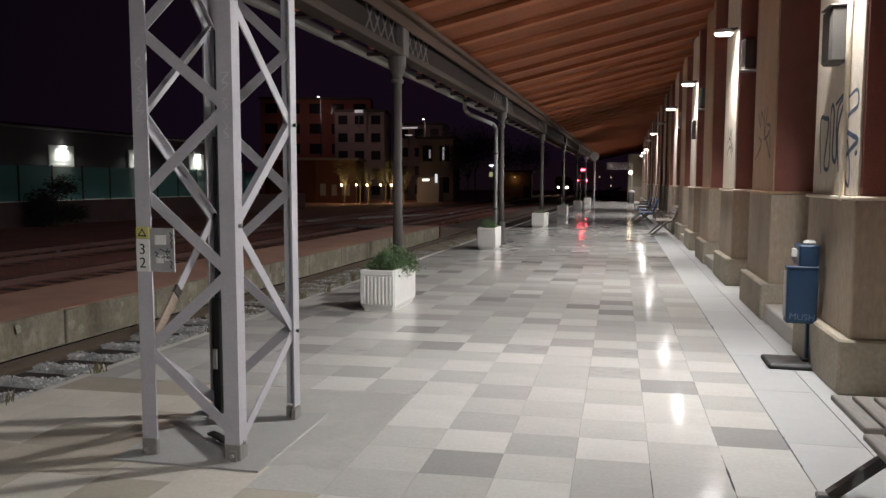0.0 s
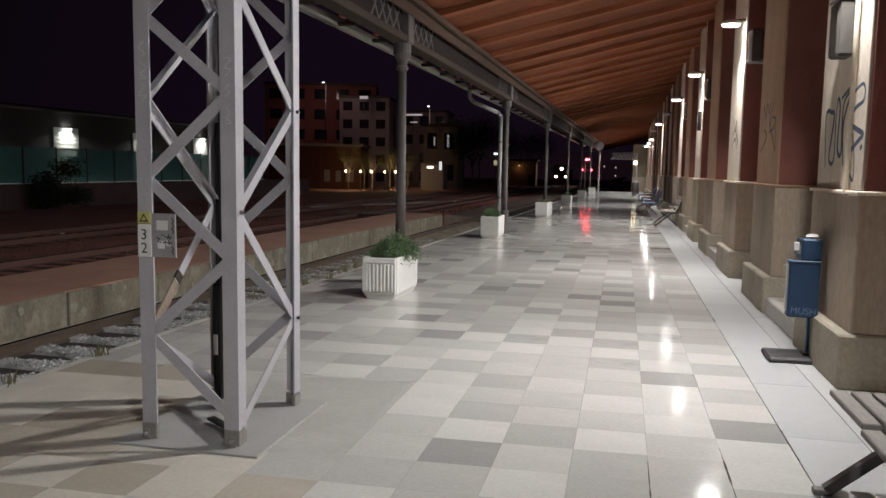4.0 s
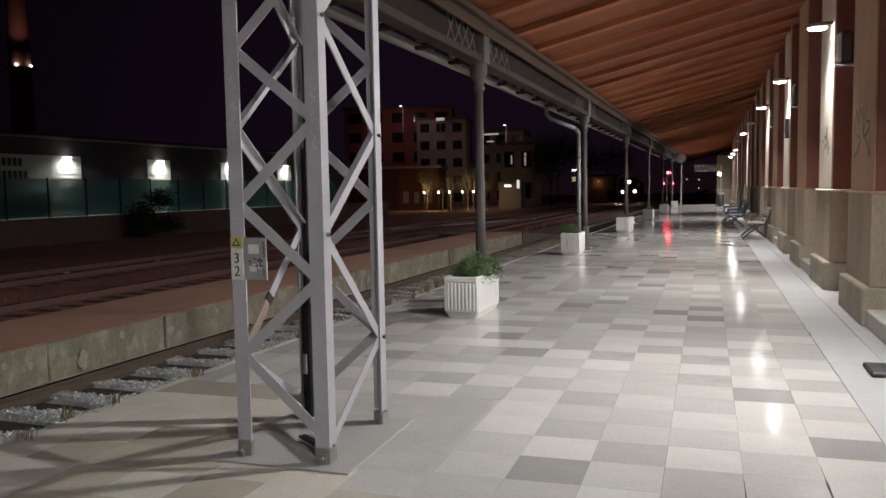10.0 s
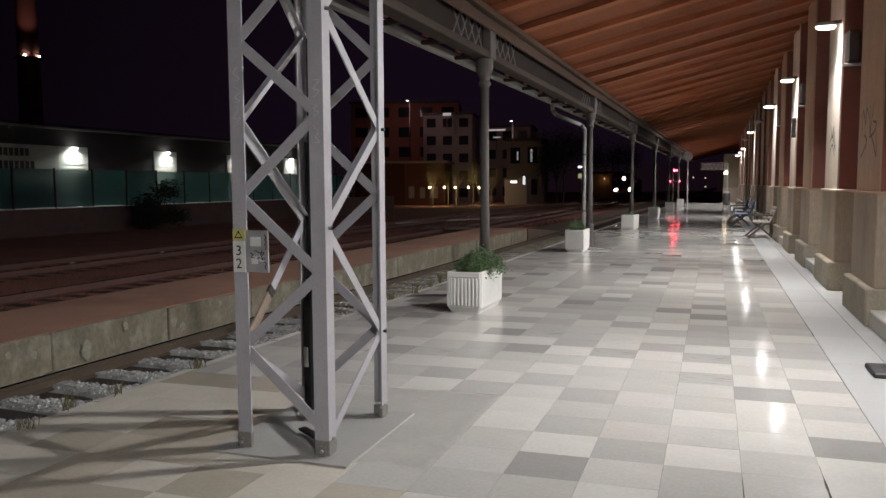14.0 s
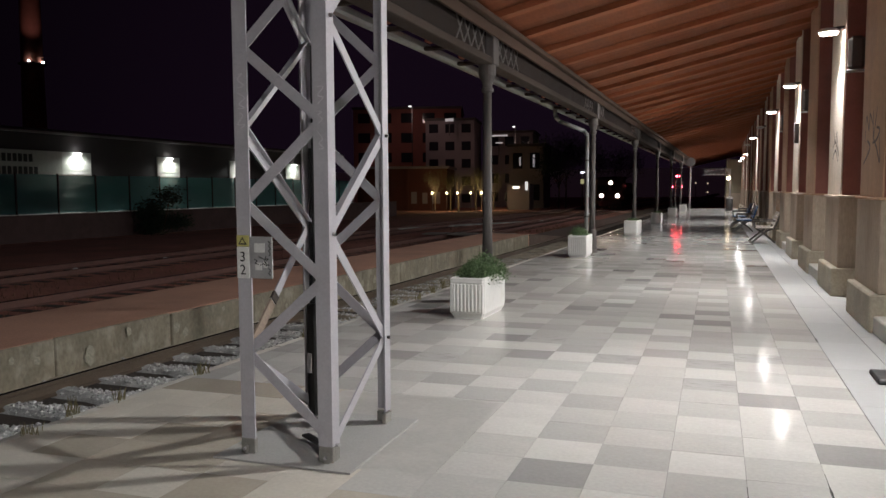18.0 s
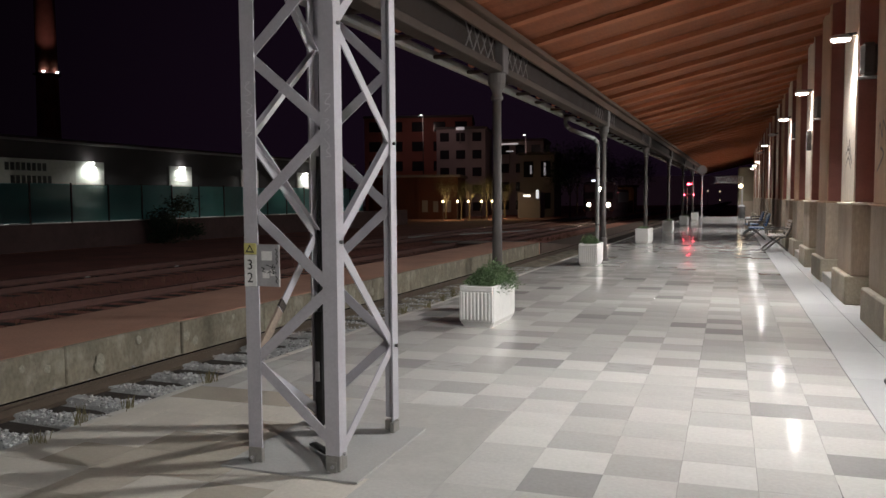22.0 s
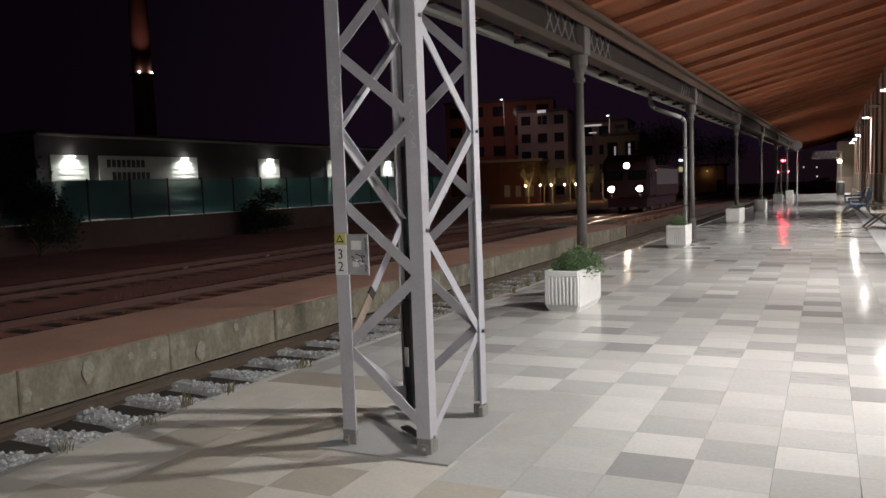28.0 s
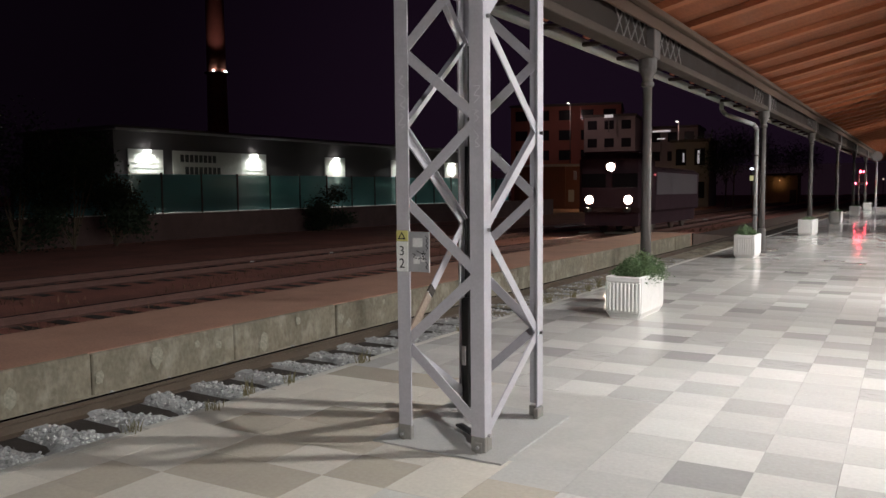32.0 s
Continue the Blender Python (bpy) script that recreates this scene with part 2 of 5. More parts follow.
M_PLAT2 = material("reddish_asphalt", (0.54, 0.305, 0.22), rough=0.9, var=0.2, scale=1.0, grain=30, bump=0.4, stain=0.45, stain_color=(0.34, 0.19, 0.14), stain_scale=0.8)
M_EDGEWALL = material("stained_concrete_wall", (0.215, 0.19, 0.14), rough=0.85, var=0.35, scale=2.2, grain=22, bump=0.6, stain=0.75, stain_color=(0.44, 0.41, 0.33), stain_scale=3.5, stretch=(1, 1, 0.7))
M_LAMP = glow("lamp_diffuser", (1.0, 0.97, 0.92), 60.0)
M_TRAIN = material("dark_train_paint", (0.075, 0.045, 0.055), rough=0.9, spec=0.05, var=0.25, scale=1.5)
M_TRAINPANEL = material("pale_train_panel", (0.145, 0.125, 0.137), rough=0.7, var=0.2, scale=2.0)
M_TRAIN2 = material("faded_red_train_paint", (0.03, 0.009, 0.008), rough=0.8)
M_HEAD = glow("headlight_glow", (1.0, 0.83, 0.62), 90.0)
M_REDMARK = glow("red_marker_glow", (1.0, 0.05, 0.08), 0.4)
M_REDLIGHT = glow("red_signal_glow", (1.0, 0.03, 0.06), 40.0)
M_NET = material("green_screen_mesh", (0.13, 0.31, 0.315), rough=0.8, var=0.25, scale=1.0, bump=0)
nt = M_NET.node_tree
tl, tp, mx1, mx2 = (nt.nodes.new(k) for k in ("ShaderNodeBsdfTranslucent", "ShaderNodeBsdfTransparent", "ShaderNodeMixShader", "ShaderNodeMixShader"))
tl.inputs[0].default_value = (0.24, 0.56, 0.55, 1)
mx1.inputs[0].default_value, mx2.inputs[0].default_value = 0.6, 0.42
nt.links.new(nt.nodes["Principled BSDF"].outputs[0], mx1.inputs[1])
nt.links.new(tl.outputs[0], mx1.inputs[2])
nt.links.new(mx1.outputs[0], mx2.inputs[1])
nt.links.new(tp.outputs[0], mx2.inputs[2])
nt.links.new(mx2.outputs[0], nt.nodes["Material Output"].inputs[0])
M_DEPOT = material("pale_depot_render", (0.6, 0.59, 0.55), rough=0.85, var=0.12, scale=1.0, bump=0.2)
M_ROOF = material("dark_roof_sheet", (0.06, 0.05, 0.05), rough=0.7, var=0.2)
M_BRICK = material("chimney_brick", (0.3, 0.1, 0.07), rough=0.9, var=0.3, scale=1, bump=0.3)
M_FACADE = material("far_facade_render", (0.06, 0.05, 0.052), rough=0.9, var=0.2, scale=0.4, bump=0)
M_GLASS = material("dark_window_glass", (0.02, 0.02, 0.025), rough=0.1)
M_WINLIT = glow("lit_window", (1.0, 0.75, 0.45), 0.25)
M_WARM = glow("warm_uplight", (1.0, 0.75, 0.4), 8.0)
M_ENDWALL = material("dull_olive_render", (0.25, 0.225, 0.16), rough=0.85, var=0.15, scale=1.5, bump=0.2)
M_SPEAKER = material("grey_brown_speaker_case", (0.11, 0.095, 0.088), rough=0.7, spec=0.2)
M_GLOBE = glow("warm_globe", (1.0, 0.8, 0.5), 6.0)
M_TREELEAF = material("olive_garden_leaf", (0.11, 0.1, 0.035), rough=0.7, var=0.3, island=0.35, bump=0)
M_BLUEBENCH = material("bright_blue_bench_paint", (0.035, 0.14, 0.36), rough=0.4, var=0.15, bump=0.05)
M_BLUEPALE = material("scratched_blue_paint", (0.1, 0.17, 0.27), rough=0.5)
M_COOL = glow("cool_lamp", (0.95, 1.0, 0.95), 15.0)
M_DIMGLOBE = glow("dim_far_globe", (1.0, 0.75, 0.6), 0.5)
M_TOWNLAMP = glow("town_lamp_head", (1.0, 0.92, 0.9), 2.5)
M_BARK = material("tree_bark", (0.12, 0.09, 0.06), rough=0.9, var=0.3, bump=0.5)


# ---- mesh kit ----
def mesh_of(bm, name, mat):
    me = bpy.data.meshes.new(name)
    bm.normal_update()
    bm.to_mesh(me)
    bm.free()
    for m in (mat if isinstance(mat, (list, tuple)) else [mat]):
        me.materials.append(m)
    return me


def part(name, bm, mat, parent=None, label="", m=None):
    ob = new(name, mesh_of(bm, name, mat))
    if m is not None:
        ob.matrix_basis = m
    if parent is not None:
        ob.parent = parent
    if label:
        ob["label"] = label
    return ob


def thing(name, m, label, category, group="", kind=""):
    ob = new(name)
    ob.empty_display_size = 0.1
    ob.matrix_basis = m
    return tagged(ob, label, category, group, kind)


def box(bm, x0, x1, y0, y1, z0, z1, bevel=0.0):
    r = bmesh.ops.create_cube(bm, size=1)
    vs = r["verts"]
    for v in vs:
        v.co = Vector((x0 + (v.co.x + 0.5) * (x1 - x0), y0 + (v.co.y + 0.5) * (y1 - y0), z0 + (v.co.z + 0.5) * (z1 - z0)))
    if bevel:
        es = list({e for v in vs for e in v.link_edges})
        bmesh.ops.bevel(bm, geom=es, offset=bevel, segments=1, affect="EDGES")
    return bm


def boxes(*args, bevel=0.0):
    bm = bmesh.new()
    for a in args:
        box(bm, *a, bevel=bevel)
    return bm


def rod(bm, a, b, r0, r1=None, seg=12, caps=True):
    a, b = Vector(a), Vector(b)
    d = b - a
    q = d.to_track_quat("Z", "Y").to_matrix().to_4x4()
    bmesh.ops.create_cone(bm, cap_ends=caps, segments=seg, radius1=r0, radius2=r0 if r1 is None else r1, depth=d.length, matrix=Matrix.Translation((a + b) / 2) @ q)
    return bm


def bar(bm, a, b, w, t, normal):
    """A flat bar from a to b, w wide, t thick along normal."""
    a, b, nn = Vector(a), Vector(b), Vector(normal).normalized()
    d = (b - a).normalized()
    s = nn.cross(d).normalized()
    q = [p + s * i * w / 2 + nn * k * t / 2 for p in (a, b) for i in (-1, 1) for k in (-1, 1)]
    v = [bm.verts.new(p) for p in q]
    for f in ((0, 1, 3, 2), (4, 6, 7, 5), (0, 4, 5, 1), (2, 3, 7, 6), (0, 2, 6, 4), (1, 5, 7, 3)):
        bm.faces.new([v[i] for i in f])
    bmesh.ops.recalc_face_normals(bm, faces=bm.faces[:])
    return bm


def lathe(profile, seg=20):
    """A solid of revolution from (radius, z) pairs."""
    bm = bmesh.new()
    rings = [[bm.verts.new((r * math.cos(2 * math.pi * i / seg), r * math.sin(2 * math.pi * i / seg), z)) for i in range(seg)] for r, z in profile]
    for a, b in zip(rings, rings[1:]):
        for i in range(seg):
            bm.faces.new((a[i], a[(i + 1) % seg], b[(i + 1) % seg], b[i]))
    bm.faces.new(rings[0][::-1])
    bm.faces.new(rings[-1])
    return bm


def smooth(ob):
    for p in ob.data.polygons:
        p.use_smooth = True
    return ob


# ---- ground, platform bed and tracks ----
GROUND = -0.62
tagged(part("ground", boxes((-900, 700, -700, 900, -0.4, 0)), M_EARTH, m=pose(0, 0, GROUND, -0.23)), "brown bare earth between the railway tracks", "ground", kind="structure")
EDGE = -4.36
tagged(part("platform_bed", boxes((EDGE + 0.02, 6, -25, 66, -1.6, -0.03)), M_JOINT), "mortar bed under the platform paving", "platform", kind="structure")
bm = boxes((-8.85, -7.045, -40, 27.5, -1.8, -0.032))
tagged(part("island_platform", bm, M_PLAT2), "low island platform of reddish asphalt", "platform", kind="structure")
bm = boxes((-8.853, -6.99, 27.6, 330, -1.0, -0.52))
ramp = [bm.verts.new((x, y, z)) for x in (-8.84, -7.0) for y, z in ((27.502, -0.04), (34.0, -0.53), (27.502, -0.9))]
for f in ((0, 2, 1), (3, 4, 5), (0, 1, 4, 3), (1, 2, 5, 4)):
    bm.faces.new([ramp[i] for i in f])
bmesh.ops.recalc_face_normals(bm, faces=bm.faces[:])
tagged(part("trackside_earth", bm, M_CINDER), "dark cinder bank and earth beyond the island platform", "ground", kind="structure")
rng = random.Random(3)


def rail_track(m, y0, y1, near=False):
    """One track: two rails and its sleepers; m puts the middle of the railheads."""
    t = thing("railway_track", m, "worn steel rails on dark timber sleepers", "track", group="railway tracks", kind="structure")
    prof = ((-0.036, 0), (0.036, 0), (0.036, -0.035), (0.01, -0.045), (0.01, -0.125), (0.07, -0.14), (0.07, -0.15), (-0.07, -0.15), (-0.07, -0.14), (-0.01, -0.125), (-0.01, -0.045), (-0.036, -0.035))
    for side in (-1, 1):
        bm = bmesh.new()
        a = [bm.verts.new((px, y0, pz)) for px, pz in prof]
        b = [bm.verts.new((px, y1, pz)) for px, pz in prof]
        for i in range(len(prof)):
            j = (i + 1) % len(prof)
            bm.faces.new((a[i], b[i], b[j], a[j]))
        bm.faces.new(a)
        bm.faces.new(b[::-1])
        bmesh.ops.recalc_face_normals(bm, faces=bm.faces[:])
        rail = part("rail", bm, M_RAIL if near else M_FARRAIL, t, m=pose(side * 0.754, 0, 0))
        hb = bmesh.new()
        wide = 0.0036 if near else 0.0058
        arch = [(u * wide, 0.0005 + 0.012 * (1 - (u / 6) ** 2)) for u in range(-6, 7)]
        ra, rz = ([hb.verts.new((u, yy, z)) for u, z in arch] for yy in (y0, y1))
        for a0, a1, b1, b0 in zip(ra, ra[1:], rz[1:], rz):
            hb.faces.new((a0, a1, b1, b0))
        smooth(part("railhead", hb, M_RAILHEAD, rail, "polished running surface"))
    me = mesh_of(boxes((-1.25, 1.25, -0.12, 0.12, -0.30, -0.152), bevel=0.012), "sleeper", M_SLEEPER)
    r = random.Random(5)
    if near:
        for i in range(60):
            s = new("sleeper", me)
            s.parent = t
            s.matrix_basis = pose(r.uniform(-0.03, 0.03), 0.2 + i * 0.6, r.uniform(-0.012, 0.008), 0, 0, r.uniform(-1.2, 1.2))
    far = bmesh.new()
    y = 36.2 if near else y0
    while y < min(y1, 130):
        box(far, -1.25, 1.25, y - 0.12, y + 0.12, -0.30, -0.152)
        y += 0.6
    tagged(part("sleeper_row", far, M_SLEEPER, t), kind="stuff")
    return t


RAIL_Z = -0.36
rail_track(pose(-5.78, 0, RAIL_Z), -25, 160, near=True)
LINE = pose(-10.9, 0, -0.28, -0.23, 0, 1.345)    # the far tracks bear away a little and fall gently
rail_track(LINE, -40, 320)
rail_track(LINE @ pose(-4.9, 0, 0), -40, 320)

# ballast of the near track: an uneven bed heaped between the sleepers, and loose stones
TRACK_X = -5.78


def bed_z(x, y):
    k = abs((((y - 0.2) / 0.6 + 0.5) % 1.0) - 0.5) * 0.6          # distance from the nearest sleeper
    k += 0.16 * min(1.0, max(0.0, (x + 6.12 + 0.25 * noise.noise(Vector((x * 1.5, y * 1.9, 3)))) / 0.45))                 # sleeper ends lie buried
    n = noise.noise(Vector((x * 2.1, y * 2.1, 0))) * 0.03 + noise.noise(Vector((x * 9, y * 9, 4))) * 0.018
    heap = 0.085 * min(1.0, max(0.0, (k - 0.1 + 0.035 * noise.noise(Vector((x * 2.3, y * 3.1, 8)))) / 0.1))
    if x < TRACK_X - 0.85:
        heap = 0.03 + 0.09 * min(1.0, (TRACK_X - 0.85 - x) / 0.5)
    if x > TRACK_X + 1.0:
        heap += 0.05
    return RAIL_Z - 0.205 + heap + n


gx = [-7.0 + i * (EDGE + 7.0) / 50 for i in range(51)]
gy = [-2 + i * 0.07 for i in range(470)] + [31 + i * 3.0 for i in range(44)]
verts = [(x, y, bed_z(x, y) if y < 31 else RAIL_Z - 0.2) for y in gy for x in gx]
faces = [(j * 51 + i, j * 51 + i + 1, (j + 1) * 51 + i + 1, (j + 1) * 51 + i) for j in range(len(gy) - 1) for i in range(50)]
me = bpy.data.meshes.new("ballast_bed")
me.from_pydata(verts, [], faces)
me.materials.append(M_BALLAST)
me.materials.append(M_DUST)
for p in me.polygons:
    p.material_index = int(p.center.x + 0.12 * noise.noise(p.center * 1.7) < -6.6 or p.center.y + 2.5 * noise.noise(p.center * 0.9) > 11.0)
tagged(new("ballast_bed", me), "pale grey crushed ballast heaped between the sleepers", "ballast", kind="structure")
verts, faces = [], []
rb = random.Random(7)
for i in range(26000):
    y = 0.4 + 22 * rb.random() ** 1.9
    x = rb.uniform(-6.97, EDGE - 0.01)
    k = abs((((y - 0.2) / 0.6 + 0.5) % 1.0) - 0.5) * 0.6
    if k < 0.125 and -7.03 < x < -5.75 and rb.random() < 0.95:
        continue
    if abs(abs(x - TRACK_X) - 0.754) < 0.08 or (x < -6.6 and rb.random() < 0.72):
        continue
    s = rb.uniform(0.01, 0.024)
    z = bed_z(x, y) + s * 0.3
    o = len(verts)
    c, sn = math.cos(rb.uniform(0, 6.28)), math.sin(rb.uniform(0, 6.28))
    for dx, dy, dz in ((1, 0, 0), (-1, 0, 0), (0, 1, 0), (0, -1, 0), (0, 0, 0.8), (0, 0, -0.8)):
        verts.append((x + s * (dx * c - dy * sn) * rb.uniform(0.7, 1.3), y + s * (dx * sn + dy * c) * rb.uniform(0.7, 1.3), z + s * dz))
    faces += [(o + a, o + b, o + cc) for a, b, cc in ((0, 2, 4), (2, 1, 4), (1, 3, 4), (3, 0, 4), (2, 0, 5), (1, 2, 5), (3, 1, 5), (0, 3, 5))]
me = bpy.data.meshes.new("ballast_stones")
me.from_pydata(verts, [], faces)
me.materials.append(M_BALLAST)
tagged(new("ballast_stones", me), "pale angular ballast stones beside the rails", "ballast", kind="stuff")

# earth of the yard, level with the sleepers of the far tracks
tagged(part("yard_earth", boxes((-27.96, -8.855, -60, 330, -0.4, 0)), M_EARTH, m=pose(0, 0, -0.44, -0.23)), "reddish brown earth around the far tracks", "ground", kind="structure")
verts, faces = [], []
rg = random.Random(9)
for i in range(9000):
    x = -8.95 - 7.5 * rg.random() ** 2.2
    y = 2 + 48 * rg.random() ** 1.3
    z = -0.44 - 0.004 * y
    if min(abs(x + 10.9 + 0.0235 * y + d) for d in (0.754, -0.754)) < 0.15 or noise.noise(Vector((x * 0.5, y * 0.35, 2))) < -0.12:
        continue
    hgt = rg.uniform(0.04, 0.17) * (1.5 if x > -9.6 else 1.0)
    a = rg.uniform(0, 6.28)
    w = rg.uniform(0.006, 0.016)
    ca, sa = math.cos(a) * w, math.sin(a) * w
    lx, ly = rg.gauss(0, 0.04), rg.gauss(0, 0.04)
    o = len(verts)
    verts += [(x - ca, y - sa, z), (x + ca, y + sa, z), (x + lx, y + ly, z + hgt)]
    faces.append((o, o + 1, o + 2))
me = bpy.data.meshes.new("dry_grass")
me.from_pydata(verts, [], faces)
me.materials.append(M_GRASS)
tagged(new("dry_grass", me), "dry red-brown grass tufts beside the far tracks", "grass", kind="stuff")

# edge wall of the island platform in cast panels
wall2 = thing("island_platform_wall", pose(-6.98, 0, 0), "stained concrete retaining wall of the island platform", "wall", kind="structure")
y = -1.35 - 1.9
while y < 26:
    w = 1.9
    b0 = rb.uniform(-0.012, 0.012)
    part("panel", boxes((-0.06 + b0, b0, y + 0.008, y + w - 0.008, GROUND + 0.003, -0.03 + rb.uniform(-0.006, 0.004)), bevel=0.014), M_EDGEWALL, wall2)
    y += w

# pale lime blotches bleeding through the wall
rl = random.Random(17)
for i in range(22):
    cy, cz, r0 = 1.2 + i * 0.62 + rl.uniform(-0.25, 0.25), rl.uniform(-0.36, -0.12), rl.uniform(0.035, 0.085)
    bm = bmesh.new()
    ring = [bm.verts.new((0.0155, r0 * rl.uniform(0.7, 1.15) * math.cos(q * 0.5236), r0 * rl.uniform(0.9, 1.7) * math.sin(q * 0.5236))) for q in range(12)]
    bm.faces.new(ring)
    part("lime_blotch", bm, M_LIME, wall2, "pale lime blotch", pose(0, cy, cz))

# ---- platform paving ----
paving = thing("paving", pose(0, 0, 0), "polished terrazzo platform tiles in pale, warm and dark grey", "floor", kind="structure")
TX, TY, LEAN = 0.418, 0.388, 0.06      # column and row spacing; the rows run slightly askew to the columns
GRID = pose(-1.041, 3.84, 0, 0, 0, 1.43)  # columns run along the station wall
# tones by row for the six columns beside the wall slabs: 0 white, 1 mid, 2 dark, 5 pale, 6 streaked
TONES = ("110111", "525110", "501050", "015502", "055000", "015501", "155520", "055601", "505050", "060605",
         "101061", "500101", "501150", "010151", "105511", "550255", "152515", "515251", "215550", "015155",
         "115055", "510155", "101050", "020015", "551511")
KNOWN = {(k, n - 1): int(c) for n, row in enumerate(TONES) for k, c in enumerate(row)}
KNOWN.update({(-1, n): c for n, c in enumerate((1, 0, 5, 5, 2, 0, 6, 5, 1, 5), 4)})
KNOWN.update({(-2, 5): 1, (-2, 4): 0, (-3, 4): 5, (-2, -1): 4, (-3, -1): 4, (-3, -2): 3, (-2, -2): 4, (-4, -2): 4, (-4, -1): 3, (-1, -1): 5, (-1, -2): 3, (0, -2): 0})
tile_mats = (M_TILE_WHITE, M_TILE_MID, M_TILE_DARK, M_TILE_TAN, M_TILE_CREAM, M_TILE_PALE, M_TILE_STREAK)


def grid_point(u, v):
    """Ground point of the grid crossing of column u and row v."""
    x, y = TX * (u - 1), TY * v
    return GRID @ Vector((x, y + (LEAN - 0.025) * x, 0))


def tile_corners(w, g):
    x0, x1, y0, y1, k = g, w - g, g, TY - g, LEAN - 0.025
    return [(x0, y0 + k * x0), (x1, y0 + k * x1), (x1, y1 + k * x1), (x0, y1 + k * x0)]


def tile_block(m, g=0.0006, edge=0.0007):
    """A tile with a fine bevelled arris."""
    bm = bmesh.new()
    lo = [bm.verts.new((x, y, -0.03)) for x, y in tile_corners(TX, g)]
    mid = [bm.verts.new((x, y, -edge * 0.5)) for x, y in tile_corners(TX, g)]
    top = [bm.verts.new((x, y, 0)) for x, y in tile_corners(TX, g + edge)]
    for a, b in ((lo, mid), (mid, top)):
        for q in range(4):
            bm.faces.new((a[q], a[(q + 1) % 4], b[(q + 1) % 4], b[q]))
    bm.faces.new(top)
    return mesh_of(bm, "tile", m)


tile_mesh = [tile_block(m) for m in tile_mats]
PATCH = [(k, n) for k in (-3, -2, -1) for n in (0, 1, 2, 3)]      # tiles lost under the cement round the mast
rt = random.Random(11)
far_geo = {q: ([], []) for q in range(len(tile_mats))}
turn = Matrix.Rotation(radians(1.43), 4, "Z")
for j in range(-62, 158):
    for i in range(-9, 6):
        tone = rt.choices((0, 5, 1, 2, 6), (0.34, 0.3, 0.26, 0.06, 0.04))[0]
        if i <= -3 and j <= 3:
            tone = rt.choices((3, 4), (0.4, 0.6))[0]
        tone = KNOWN.get((i, j), tone)
        p = grid_point(i, j)
        z = rt.uniform(-0.0007, 0.0007)
        if p.x + TX < -4.24 or (i, j) in PATCH:
            continue
        if -4 <= j <= 26 and -5 <= i and p.x > -4.25:
            o = new("tile", tile_mesh[tone])
            o.parent = paving
            o.matrix_basis = Matrix.Translation((p.x, p.y, z)) @ turn @ Matrix.Rotation(rt.uniform(-0.0012, 0.0012), 4, "X") @ Matrix.Rotation(rt.uniform(-0.0012, 0.0012), 4, "Y")
        else:
            vs, fs = far_geo[tone]
            k = len(vs)
            top = [Vector((p.x, p.y, z)) + turn @ Vector((x, y, 0)) for x, y in tile_corners(TX, 0.001)]
            for q in top:
                q.x = max(q.x, -4.26)      # cut at the coping stones
            vs += [tuple(q) for q in top] + [(q.x, q.y, -0.02) for q in top]
            fs += [tuple(k + q for q in f) for f in ((0, 1, 2, 3), (0, 4, 5, 1), (1, 5, 6, 2), (2, 6, 7, 3), (3, 7, 4, 0))]
for tone, (vs, fs) in far_geo.items():
    me = bpy.data.meshes.new("tile_field")
    me.from_pydata(vs, [], fs)
    me.materials.append(tile_mats[tone])
    o = tagged(new("tile_field", me), kind="stuff")
    o.parent = paving

# cement spread over the broken tiles round the mast, feathered at its rim
n_u, n_v = 60, 72
verts, faces = [], []
for b in range(n_v + 1):
    for a in range(n_u + 1):
        u, v = -3.25 + 3.25 * a / n_u, -0.25 + 4.35 * b / n_v
        p = grid_point(u, v)
        rim = min(u + 3.25, v + 0.25, 4.1 - v) + 0.16 * noise.noise(Vector((u * 2.3, v * 2.3, 5))) - 0.12
        if u > -0.02:
            rim = min(rim, 0.0)
        verts.append((p.x, p.y, 0.0035 * max(-2.0, min(1.0, rim * 9)) + 0.0006 * noise.noise(Vector((u * 6, v * 6, 1)))))
for b in range(n_v):
    for a in range(n_u):
        o = b * (n_u + 1) + a
        faces.append((o, o + 1, o + n_u + 2, o + n_u + 1))
me = bpy.data.meshes.new("cement_patch")
me.from_pydata(verts, [], faces)
me.materials.append(M_CEMENT)
for p in me.polygons:
    p.use_smooth = True
patch = tagged(new("cement_patch", me), "smeared grey cement patch over the tiles round the mast", "floor patch", kind="structure")

# open dirty joints in the paving beside the wall slabs
for (u0, v0), (u1, v1) in (((4, -1.9), (4, 0.7)), ((5, -1.9), (5, 1.55)), ((6, 1.2), (6, 2.6)), ((6, 11.9), (6, 14.2))):
    a, b = grid_point(u0, v0), grid_point(u1, v1)
    bm = bmesh.new()
    steps = 14
    rj = random.Random(int(u0 * 10 + v0 * 3))
    side = (b - a).normalized().cross(Vector((0, 0, 1)))
    rows = []
    for q in range(steps + 1):
        c = a.lerp(b, q / steps) + Vector((0, 0, 0.0012 if u0 < 6 else 0.0075))
        w = rj.uniform(0.001, 0.0035) + (0.004 if rj.random() < 0.15 else 0)
        rows.append((bm.verts.new(c - side * w), bm.verts.new(c + side * w)))
    for r0, r1 in zip(rows, rows[1:]):
        bm.faces.new((r0[0], r0[1], r1[1], r1[0]))
    bmesh.ops.recalc_face_normals(bm, faces=bm.faces[:])
    part("open_joint", bm, M_GRIME, paving, "dark dirty open joint")

